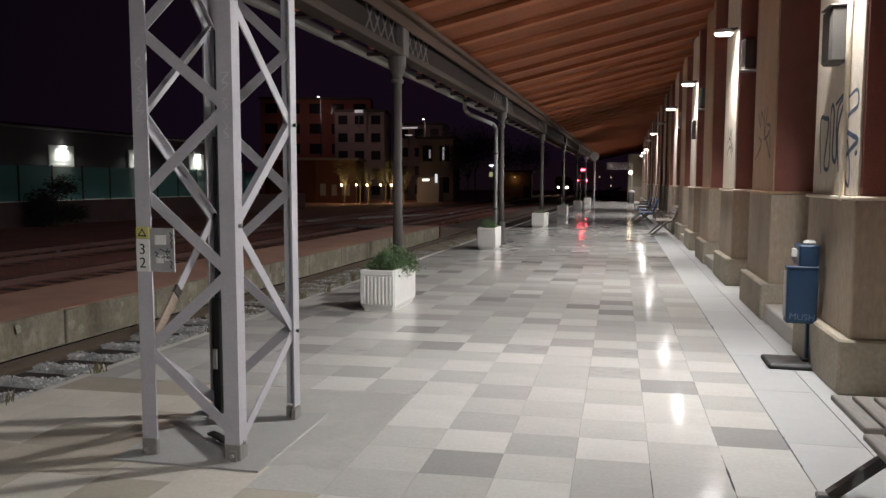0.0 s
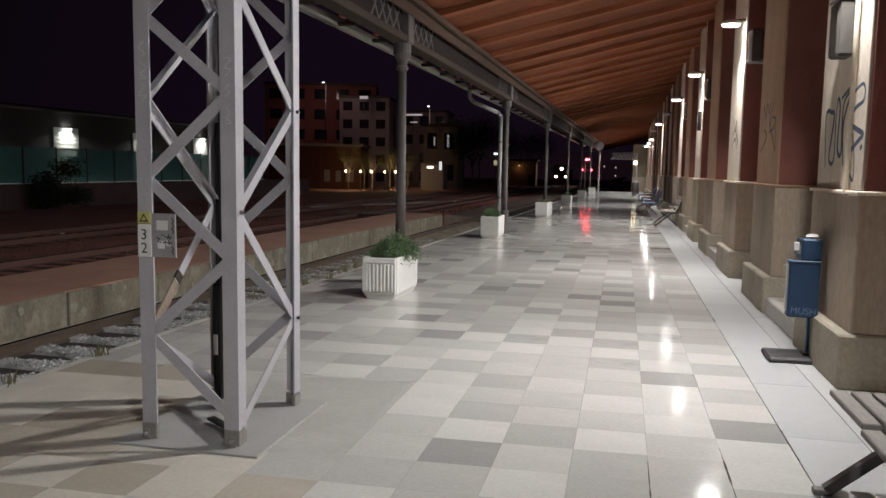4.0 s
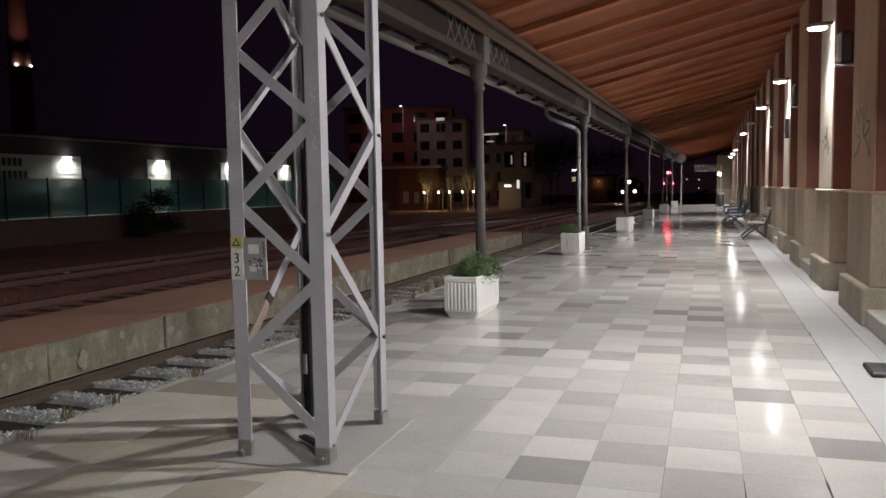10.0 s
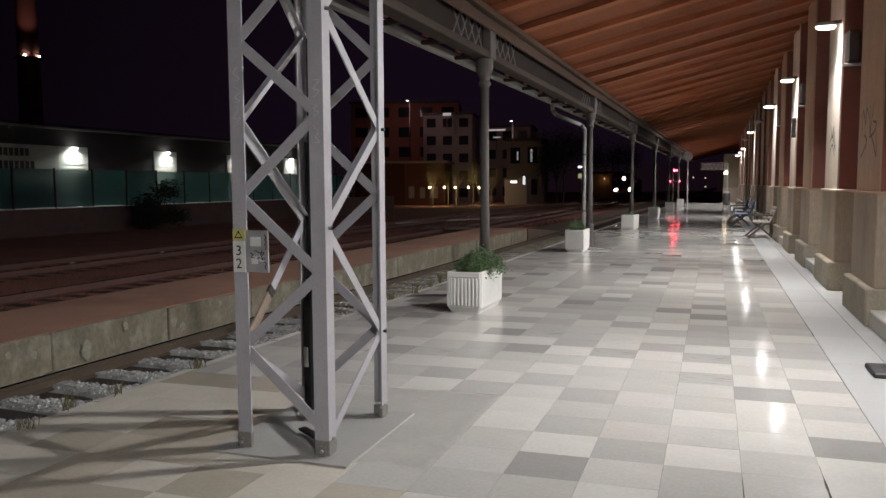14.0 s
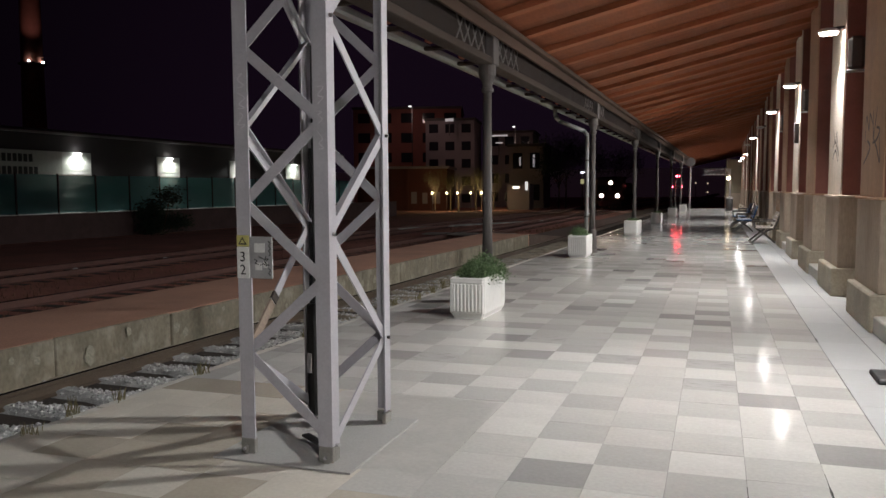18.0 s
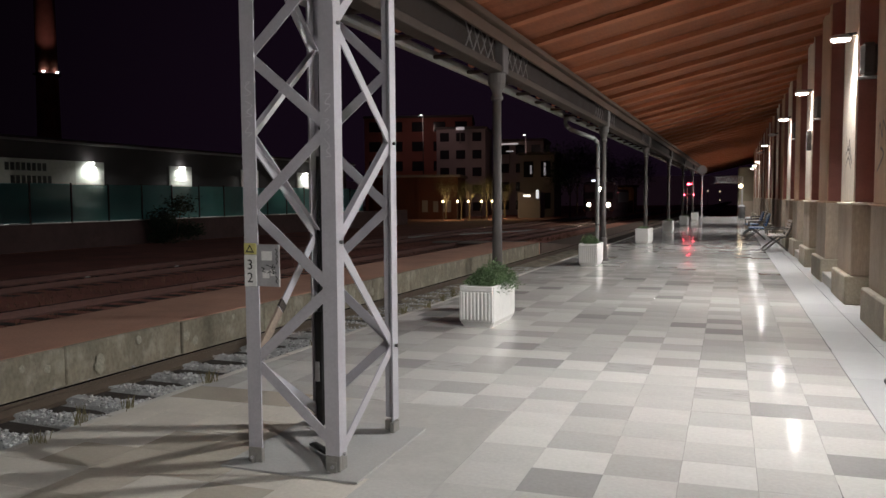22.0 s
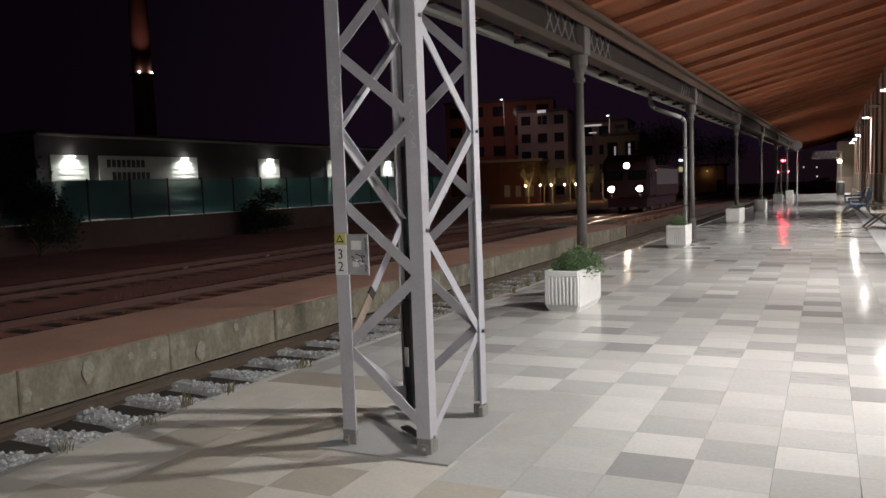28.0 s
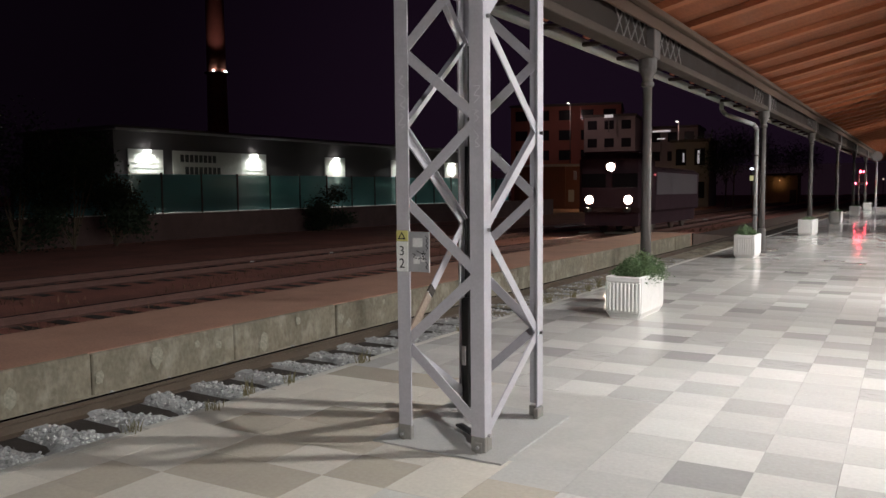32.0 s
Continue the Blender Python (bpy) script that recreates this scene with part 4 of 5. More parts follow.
# black strip up the rear leg, with thin cables and a white tag
part("cable_duct", boxes((-0.292, -0.222, 0.35, 0.425, 0.0145, 0.82), bevel=0.012), M_BLACK, mast, "black strip beside a leg")
part("cable", rod(rod(bmesh.new(), (-0.27, 0.39, 0.8), (-0.265, 0.4, 1.9), 0.012, seg=8), (-0.245, 0.39, 0.8), (-0.24, 0.4, 2.6), 0.01, seg=8), M_BLACK, mast, "thin black cables up the leg")
part("cable_tag", boxes((-0.285, -0.25, 0.341, 0.349, 0.33, 0.47), bevel=0.002), M_WHITE, mast, "torn white paper tag")


def scribble(strokes, parent, m, w, mat, name="graffiti"):
    """Sprayed strokes as flat ribbons that follow a smoothed line and thin out towards their ends."""
    bm = bmesh.new()
    for n_stroke, stroke in enumerate(strokes):
        p = [Vector((0.0006 * n_stroke, y, z)) for y, z in stroke]
        fine = []
        for i in range(len(p) - 1):
            a, b, c, d = p[max(i - 1, 0)], p[i], p[i + 1], p[min(i + 2, len(p) - 1)]
            for k in range(6):
                t = k / 6
                fine.append(0.5 * (2 * b + (c - a) * t + (2 * a - 5 * b + 4 * c - d) * t * t + (3 * b - a - 3 * c + d) * t ** 3))
        fine.append(p[-1])
        rows = []
        for i, q in enumerate(fine):
            d = (fine[min(i + 1, len(fine) - 1)] - fine[max(i - 1, 0)]).normalized()
            side = Vector((1, 0, 0)).cross(d) * w * 0.5 * (0.55 + 0.45 * math.sin(math.pi * (i + 0.5) / len(fine)))
            rows.append((bm.verts.new(q - side), bm.verts.new(q + side)))
        for r0, r1 in zip(rows, rows[1:]):
            bm.faces.new((r0[0], r0[1], r1[1], r1[0]))
    return part(name, bm, mat, parent, "sprayed graffiti strokes", m)


M_SPRAY = material("blue_grey_spray_paint", (0.035, 0.055, 0.1), rough=0.6, var=0.3, scale=8)
M_SPRAY2 = material("brown_spray_paint", (0.09, 0.06, 0.045), rough=0.6, var=0.3, scale=8)
scribble([[(1.09, 1.68), (1.16, 2.13), (0.98, 2.15), (0.885, 2.1), (0.98, 1.76), (0.82, 1.75), (0.83, 2.13)],
          [(0.83, 2.13), (0.79, 2.25), (0.72, 2.16), (0.73, 1.84), (0.61, 1.8), (0.62, 2.18), (0.41, 2.28)],
          [(0.53, 1.69), (0.595, 2.03), (0.42, 2.29), (0.69, 2.24)],
          [(0.47, 2.22), (0.12, 2.3), (0.07, 2.18), (0.28, 2.13), (0.44, 2.04), (0.22, 1.97), (0.04, 1.92), (0.2, 1.86), (0.45, 1.75), (0.36, 1.65), (0.23, 1.58), (0.23, 1.75), (0.31, 1.94)],
          [(0.1, 1.815), (0.04, 1.835)], [(0.11, 1.745), (0.02, 1.785)], [(0.07, 1.695), (0.02, 1.74)],
          [(0.41, 2.25), (0.09, 2.33)], [(1.13, 2.24), (0.86, 2.3)], [(0.74, 2.28), (0.72, 2.37), (0.43, 2.35)], [(0.66, 2.1), (0.5, 2.3), (0.55, 2.42)]],
         front, pose(-0.0025, 0, 0), 0.042, M_SPRAY)
TAG = [[(4.43, 2.15), (4.38, 2.47), (4.2, 2.3), (4.15, 2.48), (3.96, 2.35)], [(3.95, 2.5), (3.9, 2.2), (3.72, 2.53)], [(3.74, 2.3), (3.54, 2.26), (3.7, 2.16), (3.95, 2.13)],
       [(4.3, 2.18), (4.1, 2.08), (4.5, 1.9)], [(3.95, 2.2), (3.7, 2.06), (3.5, 1.9), (3.56, 2.2)], [(4.2, 2.38), (3.8, 2.4)]]
scribble(TAG, front, pose(-0.0025, 0, 0), 0.042, M_SPRAY2)
scribble([[(BAY + 0.83, 2.51), (BAY + 0.7, 2.3), (BAY + 0.5, 2.45), (BAY + 0.55, 2.2)], [(BAY + 0.9, 2.23), (BAY + 0.6, 2.3), (BAY + 0.28, 2.08), (BAY + 0.5, 2.4)], [(BAY + 0.9, 2.05), (BAY + 0.62, 2.18), (BAY + 0.35, 2.0)]], front, pose(-0.0025, 0, 0), 0.04, M_SPRAY2)

# pale scratched tags on the mast paint
M_SCRATCH = material("pale_scratched_paint", (0.56, 0.55, 0.58), rough=0.6, var=0.2)
rs = random.Random(41)


def scratches(a, b, rows, w):
    """Zigzag pen tags within a strip from a to b of the mast's front plane."""
    out = []
    for i in range(rows):
        p, line = i / rows, []
        for q in range(5):
            t = p + (0.75 / rows) * q / 4
            side = (w if q % 2 else -w) * rs.uniform(0.3, 1.0)
            line.append((a[0] + (b[0] - a[0]) * t + side, a[1] + (b[1] - a[1]) * t + rs.uniform(-0.02, 0.02)))
        out.append(line)
    return out


TURN = pose(0, MY0 - 0.0015, 0, 0, 0, -90)
scribble([[(-y, z) for y, z in st] for st in scratches((-MX1 + 0.05, 2.3), (-MX1 + 0.05, 1.45), 7, 0.028)], mast, TURN @ pose(0, 0, 0, 0, 0, 180), 0.007, M_SCRATCH)
scribble([[(-y, z) for y, z in st] for st in scratches((-MX0 - 0.045, 2.2), (-MX0 - 0.045, 1.55), 5, 0.026)], mast, TURN @ pose(0, 0, 0, 0, 0, 180), 0.006, M_SCRATCH)

# wall boxes
b1 = thing("wall_cabinet", WALL @ pose(0, 0.48, 2.75), "dark grey metal cabinet high on the ochre pilaster", "cabinet")
part("case", boxes((-0.15, 0.0, -0.13, 0.13, -0.21, 0.22), bevel=0.02), M_DARKGREY := material("dark_grey_steel", (0.06, 0.053, 0.046), rough=0.7), b1)
part("lid", boxes((-0.16, 0.0, -0.14, 0.14, 0.222, 0.235), bevel=0.004), M_IRON, b1)
smooth(part("conduit", rod(bmesh.new(), (-0.03, -0.2, -1.29), (-0.03, -0.2, 1.2), 0.02, seg=8), M_CREAM, b1))
for k in (1, 2, 3):
    b2 = thing("wall_speaker", WALL @ pose(0.13, BAY * k + 0.03, 3.5), "dark wall loudspeaker with a pale bottom plate", "speaker", group="wall speakers")
    part("case", boxes((-0.1, 0.12, -0.16, 0.0, -0.2, 0.28), bevel=0.05), M_SPEAKER, b2)
    part("bottom_plate", boxes((-0.13, 0.14, -0.19, 0.0, -0.235, -0.203), bevel=0.01), M_GUTTER, b2)

b3 = thing("junction_box", WALL @ pose(0, 2 * BAY + 0.14, 2.83), "grey brown junction box on a pilaster edge", "box")
part("case", boxes((-0.09, 0.0, -0.07, 0.07, -0.22, 0.22), bevel=0.01), M_SPEAKER, b3)
part("cover", boxes((-0.1, -0.092, -0.06, 0.06, -0.2, 0.2), bevel=0.002), M_GUTTER, b3)

# blue litter bin on a post
bin_ = thing("litter_bin", pose(1.475, 7.05, 0.004, 0, 0, 1.4), "blue metal litter bin on a post with black base", "bin")
part("base", boxes((-0.26, 0.27, -0.19, 0.21, 0, 0.05), bevel=0.014), M_DARK, bin_)
part("base_collar", boxes((0.035, 0.135, -0.055, 0.055, 0.0505, 0.075), bevel=0.006), M_DARK, bin_)
part("post", boxes((0.06, 0.115, -0.03, 0.03, 0.0755, 0.95), bevel=0.006), M_BLUE, bin_)
bucket = part("bucket", boxes((-0.13, 0.115, -0.15, -0.032, 0.4, 0.885), bevel=0.01), M_BLUE, bin_)
part("front_rim", boxes((-0.134, 0.119, -0.154, -0.03, 0.868, 0.8865), bevel=0.004), M_BLUE, bucket)
part("side_plate", boxes((-0.139, -0.1335, -0.13, -0.04, 0.45, 0.85), bevel=0.003), M_PLATE, bucket, "scuffed pale side plate")
part("hinge", rod(bmesh.new(), (-0.138, -0.03, 0.82), (-0.138, 0.012, 0.82), 0.014), M_GUTTER, bucket)
part("hood", boxes((-0.04, 0.118, -0.14, 0.1, 0.889, 1.07), bevel=0.01), M_BLUE, bin_)
part("ashtray", lathe([(0.05, 1.074), (0.055, 1.085), (0.04, 1.105), (0.01, 1.11)], 14), M_WHITE, bin_, m=pose(0.06, -0.02, 0))
part("latch", boxes((-0.1, -0.06, -0.12, -0.1, 0.97, 1.04), bevel=0.003), M_WHITE, bin_)
part("latch_bracket", boxes((-0.09, -0.041, -0.0985, -0.06, 0.94, 1.02), bevel=0.003), M_GUTTER, bin_)
word("MUSH", 0.078, M_BLUEPALE, bin_, pose(-0.005, -0.1525, 0.455, 90, 3, 0), "scrawled_word")


# benches: curved cast legs with timber slats, back to the wall
def bench(m, slat, label, n_back=4, arms=True, reach=0.6, broken=False):
    o = thing("bench", m, label, "bench", group="platform benches")
    L = 1.7
    for i in range(5):
        if broken and i == 0:      # the front slat is snapped in two
            part("seat_slat", boxes((-0.26, -0.172, 0.26, L / 2, 0.425, 0.46), bevel=0.006), slat, o)
            part("seat_slat", boxes((-0.285, -0.197, -L / 2, 0.19, 0.42, 0.455), bevel=0.006), slat, o)
            continue
        part("seat_slat", boxes((-0.26 + i * 0.105, -0.26 + i * 0.105 + 0.088, -L / 2, L / 2, 0.425, 0.46), bevel=0.006), slat, o)
    for i in range(n_back):
        part("back_slat", boxes((-0.015, 0.015, -L / 2, L / 2, -0.042, 0.042), bevel=0.006), slat, o, m=pose(0.29 + 0.035 * i, 0, 0.56 + 0.1 * i, 0, 18, 0))
    for y in (-reach, reach):
        bm = bmesh.new()
        pts = [(-0.33, 0.02), (-0.12, 0.2), (0.1, 0.38), (0.26, 0.44), (0.36, 0.62), (0.43, 0.92)]
        for (xa, za), (xb, zb) in zip(pts, pts[1:]):
            bar(bm, (xa, y, za), (xb, y, zb), 0.05, 0.05, (0, 1, 0))
        part("leg_frame", bm, M_BENCHLEG, o)
        bm = bmesh.new()
        for (xa, za), (xb, zb) in (((0.3, 0.02), (0.08, 0.22)), ((0.08, 0.22), (-0.2, 0.42))):
            bar(bm, (xa, y, za), (xb, y, zb), 0.045, 0.045, (0, 1, 0))
        part("rear_leg", bm, M_BENCHLEG, o)
        bm = bmesh.new()
        for (xa, za), (xb, zb) in (((-0.24, 0.44), (-0.26, 0.64)), ((-0.26, 0.64), (0.36, 0.66))):
            bar(bm, (xa, y, za), (xb, y, zb), 0.035, 0.05, (0, 1, 0))
        if arms:
            part("armrest", bm, M_BENCHLEG, o)
        else:
            bm.free()
        part("foot", boxes((-0.39, -0.3, y - 0.03, y + 0.03, 0, 0.03), bevel=0.006), M_BENCHLEG, o)
    return o


bench(WALL @ pose(-0.33, -2.71, 0.004), M_SLAT, "weathered timber bench with a snapped front slat", arms=False, reach=0.52, broken=True)
bench(WALL @ pose(-0.4, 18.5, 0.004), M_SLAT, "weathered timber bench with dark iron legs by the wall")
rear_bench = bench(WALL @ pose(-0.8, 28.2, 0.004), M_BLUEBENCH, "second blue painted bench further along the wall")
part("back_panel", boxes((-0.01, 0.01, -0.85, 0.85, -0.24, 0.24), bevel=0.008), M_BLUEBENCH, rear_bench, "solid blue metal back panel", pose(0.375, 0, 0.74, 0, 18, 0))
blue_bench = bench(WALL @ pose(-0.74, 24.6, 0.004), M_BLUEBENCH, "blue painted bench with dark iron legs by the wall")
part("back_panel", boxes((-0.01, 0.01, -0.85, 0.85, -0.24, 0.24), bevel=0.008), M_BLUEBENCH, blue_bench, "solid blue metal back panel", pose(0.375, 0, 0.74, 0, 18, 0))
bench(WALL @ pose(-0.45, 33.0, 0.004), M_SLAT, "pale timber bench far along the station wall")
fb = thing("waste_container", WALL @ pose(-0.85, 53.0, 0.004), "dark round waste container by the wall", "bin")
smooth(part("drum", lathe([(0.22, 0), (0.25, 0.05), (0.25, 0.8), (0.2, 0.85)], 16), M_DARK, fb))
part("lid", lathe([(0.255, 0.852), (0.255, 0.9), (0.1, 1.0)], 16), M_GUTTER, fb)

# rain pipe beside the second column
pipe = thing("rain_pipe", pose(0, 0, 0), "bent zinc rain pipe beside the canopy column", "pipe")
bm = bmesh.new()
P = [(-4.2, COL_Y + 9.0 - 0.4, 3.64), (-4.2, COL_Y + 9.0 - 0.4, 3.42), (-4.1, COL_Y + 9.0 - 0.38, 3.3), (-3.5, COL_Y + 9.0 - 0.25, 3.05), (-3.43, COL_Y + 9.0 - 0.22, 2.95), (-3.43, COL_Y + 9.0 - 0.22, 0.05)]
for a, b in zip(P, P[1:]):
    rod(bm, a, b, 0.05, seg=12)
smooth(part("tube", bm, M_GUTTER, pipe))
for z in (0.9, 2.3):
    part("clamp", rod(bmesh.new(), (-3.43, COL_Y + 8.78, z), (-3.43, COL_Y + 8.78, z + 0.04), 0.062, seg=12), M_IRON, pipe)

# brackets and rafter tails of the canopy edge
y = 10.3 - 2 * RAFTER
me = mesh_of(boxes((-4.15, COL_X - 0.11, -0.035, 0.035, 3.6, 3.66), bevel=0.015), "bracket", M_GIRDER)
while y < 60:
    o = new("bracket", me)
    o.parent = canopy
    o.location = (0, y, 0)
    y += RAFTER
# ornamental lattice of the girder
me = mesh_of(bar(bar(bmesh.new(), (0, -0.17, 3.47), (0, 0.17, 3.85), 0.03, 0.012, (1, 0, 0)), (0.0, 0.17, 3.47), (0.0, -0.17, 3.85), 0.03, 0.0125, (1, 0, 0)), "lattice_cross", M_IRON)
y = RY0 + 0.3
while y < 36:
    off = abs((y - COL_Y + COL_STEP / 2) % COL_STEP - COL_STEP / 2)
    if 0.3 < off < 1.5:
        o = new("lattice_cross", me)
        o.parent = canopy
        o.location = (COL_X + 0.026, y, 0)
    y += 0.3

# ---- far end of the platform ----
end = thing("end_building", WALL @ pose(-1.0, 61.0, 0), "ochre end wall of the station over a grey dado", "building")
part("wall", boxes((0, 1.7, 0, 6, 1.2, 3.95), bevel=0.01), M_ENDWALL, end)
part("dado", boxes((-0.03, 1.68, -0.03, 6, 0, 1.2), bevel=0.01), M_DADO, end)
gantry = thing("lattice_gantry", pose(-1.5, 61.5, 0), "white lattice gantry over the platform end", "gantry")
part("post", boxes((0.95, 1.07, -0.06, 0.06, 0, 3.05), bevel=0.01), M_STEEL, gantry)
part("chord", boxes((-0.9, 1.0, -0.04, 0.04, 3.0, 3.06)), M_STEEL, gantry)
part("chord", boxes((-0.9, 1.0, -0.04, 0.04, 2.58, 2.64)), M_STEEL, gantry)
for i in range(6):
    x = -0.85 + i * 0.3
    part("web", bar(bmesh.new(), (x, 0, 2.62), (x + 0.15, 0, 3.02), 0.04, 0.03, (0, 1, 0)), M_STEEL, gantry)
    part("web", bar(bmesh.new(), (x + 0.15, 0, 3.02), (x + 0.3, 0, 2.62), 0.04, 0.03, (0, 1, 0)), M_STEEL, gantry)
part("lamp_globe", lathe([(0.03, 2.2), (0.13, 2.26), (0.15, 2.36), (0.1, 2.46), (0.03, 2.5)], 16), M_GLOBE, gantry, "lit round lamp globe", m=pose(0.9, -0.2, 0))
part("lamp_hanger", rod(bmesh.new(), (0.9, -0.2, 2.48), (0.95, 0, 2.62), 0.015), M_IRON, gantry)

signal = thing("platform_signal", pose(-4.02, 60.5, 0), "railway signal with four glowing red lamps", "signal")
for x in (-0.3, 0.12):
    smooth(part("post", rod(bmesh.new(), (x, 0, 0), (x, 0, 2.7), 0.045, seg=10), M_IRON, signal))
part("head", boxes((-0.32, 0.16, -0.08, 0.08, 2.3, 2.75), bevel=0.03), M_BLACK, signal)
part("crossbar", boxes((-0.6, 0.24, -0.04, 0.04, 1.66, 1.8), bevel=0.02), M_BLACK, signal)
for x, z in ((-0.2, 2.53), (0.04, 2.53), (-0.5, 1.73), (0.17, 1.73)):
    part("lens", rod(bmesh.new(), (x, -0.1, z), (x, -0.13, z), 0.085 if z > 2 else 0.06, seg=16), M_REDLIGHT, signal, "glowing red lens")
mast2 = thing("signal_mast", pose(-3.3, 61.0, 0), "grey mast with a round disc at the platform end", "mast")
smooth(part("pole", rod(bmesh.new(), (0, 0, 0), (0, 0, 3.6), 0.07, 0.05, seg=12), M_STEEL, mast2))
part("disc", rod(bmesh.new(), (0, -0.07, 3.58), (0, -0.09, 3.58), 0.34, seg=28), M_GUTTER, mast2)

# three small white blocks beside the second far track
for x, y in ((-15.63, 11.38), (-16.67, 15.8), (-16.76, 19.44)):
    mk = thing("lineside_marker", pose(x, y, -0.443 - 0.004 * y), "small white block beside the far track", "marker", group="lineside markers")
    part("block", boxes((-0.04, 0.04, -0.06, 0.06, 0, 0.05), bevel=0.012), M_WHITE, mk)

# ---- beyond the tracks ----
FX, FZ = -28.0, 0.62
yard = tagged(part("yard_wall", boxes((FX - 0.25, FX + 0.05, -30, 62, -1.2, FZ)), M_YARDWALL), "low stained concrete wall below the green fence", "wall", kind="structure")
tagged(part("yard_ground", boxes((-60, FX - 0.25, -30, 62, -1.2, FZ - 0.12)), M_CONCRETE), "raised concrete yard behind the fence", "ground", kind="structure")
fence = thing("screen_fence", pose(FX, 0, FZ), "green mesh screen fence on dark posts", "fence")
net_m = M_NET
step = 2.15
for i in range(18):
    y = 15.05 + i * step
    part("post", boxes((-0.035, 0.035, y - 0.035, y + 0.035, 0, 1.78), bevel=0.006), M_DARK, fence)
    sag = (0.0, 0.02, -0.02)[i % 3]
    part("screen", boxes((-0.012, -0.008, y + 0.04, y + step - 0.04, 0.05, 1.72 + sag)), net_m, fence)
    part("sill_strip", boxes((-0.03, 0.045, y + 0.04, y + step - 0.04, 0.002, 0.035)), M_WHITE, fence)

depot = thing("depot_building", pose(-34, 0, FZ - 0.12), "long low depot with white lit wall panels", "building")
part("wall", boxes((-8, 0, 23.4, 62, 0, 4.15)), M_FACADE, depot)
part("roof", boxes((-8.4, 0.6, 23.1, 62.4, 4.15, 4.35), bevel=0.05), M_ROOF, depot)
part("gutter", boxes((0.6, 0.7, 23.1, 62.4, 4.1, 4.22)), M_GUTTER, depot)
for i in range(5):
    y = 25.2 + 7.4 * i
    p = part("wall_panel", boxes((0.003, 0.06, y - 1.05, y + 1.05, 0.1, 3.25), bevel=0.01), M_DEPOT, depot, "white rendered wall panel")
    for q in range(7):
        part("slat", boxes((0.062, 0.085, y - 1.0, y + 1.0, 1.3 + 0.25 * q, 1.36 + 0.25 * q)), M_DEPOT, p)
    part("panel_lamp", boxes((0.1, 0.34, y - 0.12, y + 0.12, 3.12, 3.2), bevel=0.02), M_COOL, p, "glowing wall lamp")
    L = bpy.data.lights.new("depot_light", "AREA")
    L.shape, L.size, L.energy, L.color, L.spread = "DISK", 0.3, 58.0, (0.92, 1.0, 0.95), radians(155)
    new("depot_light", L).matrix_basis = pose(-33.72, y, FZ - 0.12 + 3.08, 0, 8, 0)
banner = thing("depot_banner", pose(-33.92, 29.2, FZ - 0.12), "pale banner with two lines of dark writing", "banner")
part("sheet", boxes((0, 0.03, -2.4, 2.4, 1.2, 3.25), bevel=0.005), M_BANNER, banner)
for y0, y1, z0, z1 in ((-1.9, 0.6, 2.65, 3.05), (-1.6, 0.9, 2.0, 2.4)):
    n = 8
    for i in range(n):
        a = y0 + (y1 - y0) * i / n
        part("writing", boxes((0.031, 0.035, a, a + (y1 - y0) / n * 0.75, z0, z1)), M_BLACK, banner)


def car(m, mat, label, hgt=1.45, length=4.1):
    o = thing("parked_car", m, label, "car", group="parked cars")
    bm = bmesh.new()
    prof = [(-length / 2, 0.3), (-length / 2, 0.8), (-length * 0.28, 0.9), (-length * 0.15, hgt), (length * 0.3, hgt), (length * 0.46, 0.95), (length / 2, 0.85), (length / 2, 0.3)]
    a = [bm.verts.new((-0.82, y, z)) for y, z in prof]
    b = [bm.verts.new((0.82, y, z)) for y, z in prof]
    for i in range(len(prof)):
        j = (i + 1) % len(prof)
        bm.faces.new((a[i], a[j], b[j], b[i]))
    bm.faces.new(a[::-1])
    bm.faces.new(b)
    bmesh.ops.recalc_face_normals(bm, faces=bm.faces[:])
    bmesh.ops.bevel(bm, geom=bm.edges[:], offset=0.06, segments=2, affect="EDGES")
    part("body", bm, mat, o)
    part("side_window", boxes((0.81, 0.83, -length * 0.18, length * 0.3, 0.95, hgt - 0.12), bevel=0.005), M_GLASS, o)
    for y in (-length * 0.32, length * 0.32):
        w = part("wheel", rod(bmesh.new(), (0.6, y, 0.31), (0.84, y, 0.31), 0.31, seg=20), M_BLACK, o)
        part("rim", rod(bmesh.new(), (0.84, y, 0.31), (0.85, y, 0.31), 0.19, seg=16), M_PLATE, w)
    return o


car(pose(-31.4, 24.3, FZ - 0.12, 0, 0, 3), M_WHITE, "white van parked behind the green fence", 1.9, 4.6)
car(pose(-31.2, 31.5, FZ - 0.12, 0, 0, -4), M_PLATE, "grey car parked behind the green fence")
car(pose(-31.3, 38.5, FZ - 0.12, 0, 0, 2), M_WHITE, "pale car parked behind the green fence")

# board crossing and concrete cable trough over the far tracks
crossing = thing("track_crossing", LINE @ pose(0, 33.0, 0), "worn board crossing over the far track", "crossing", kind="structure")
for i in range(5):
    for x0, x1 in ((-1.9, -0.83), (-0.67, 0.67), (0.83, 2.3)):
        part("board", boxes((x0, x1, i * 0.26, i * 0.26 + 0.25, -0.06, 0.005 + 0.004 * (i % 2)), bevel=0.008), M_SLAT, crossing)
trough = thing("cable_trough", pose(-18.2, 37.5, -0.62, -0.23, 0, -18.2), "pale concrete cable trough lids across the yard", "trough", kind="structure")
for i in range(28):
    part("lid", boxes((-0.28, 0.28, i * 0.6, i * 0.6 + 0.585, 0, 0.1 + 0.006 * (i % 3)), bevel=0.01), M_CONCRETE, trough)

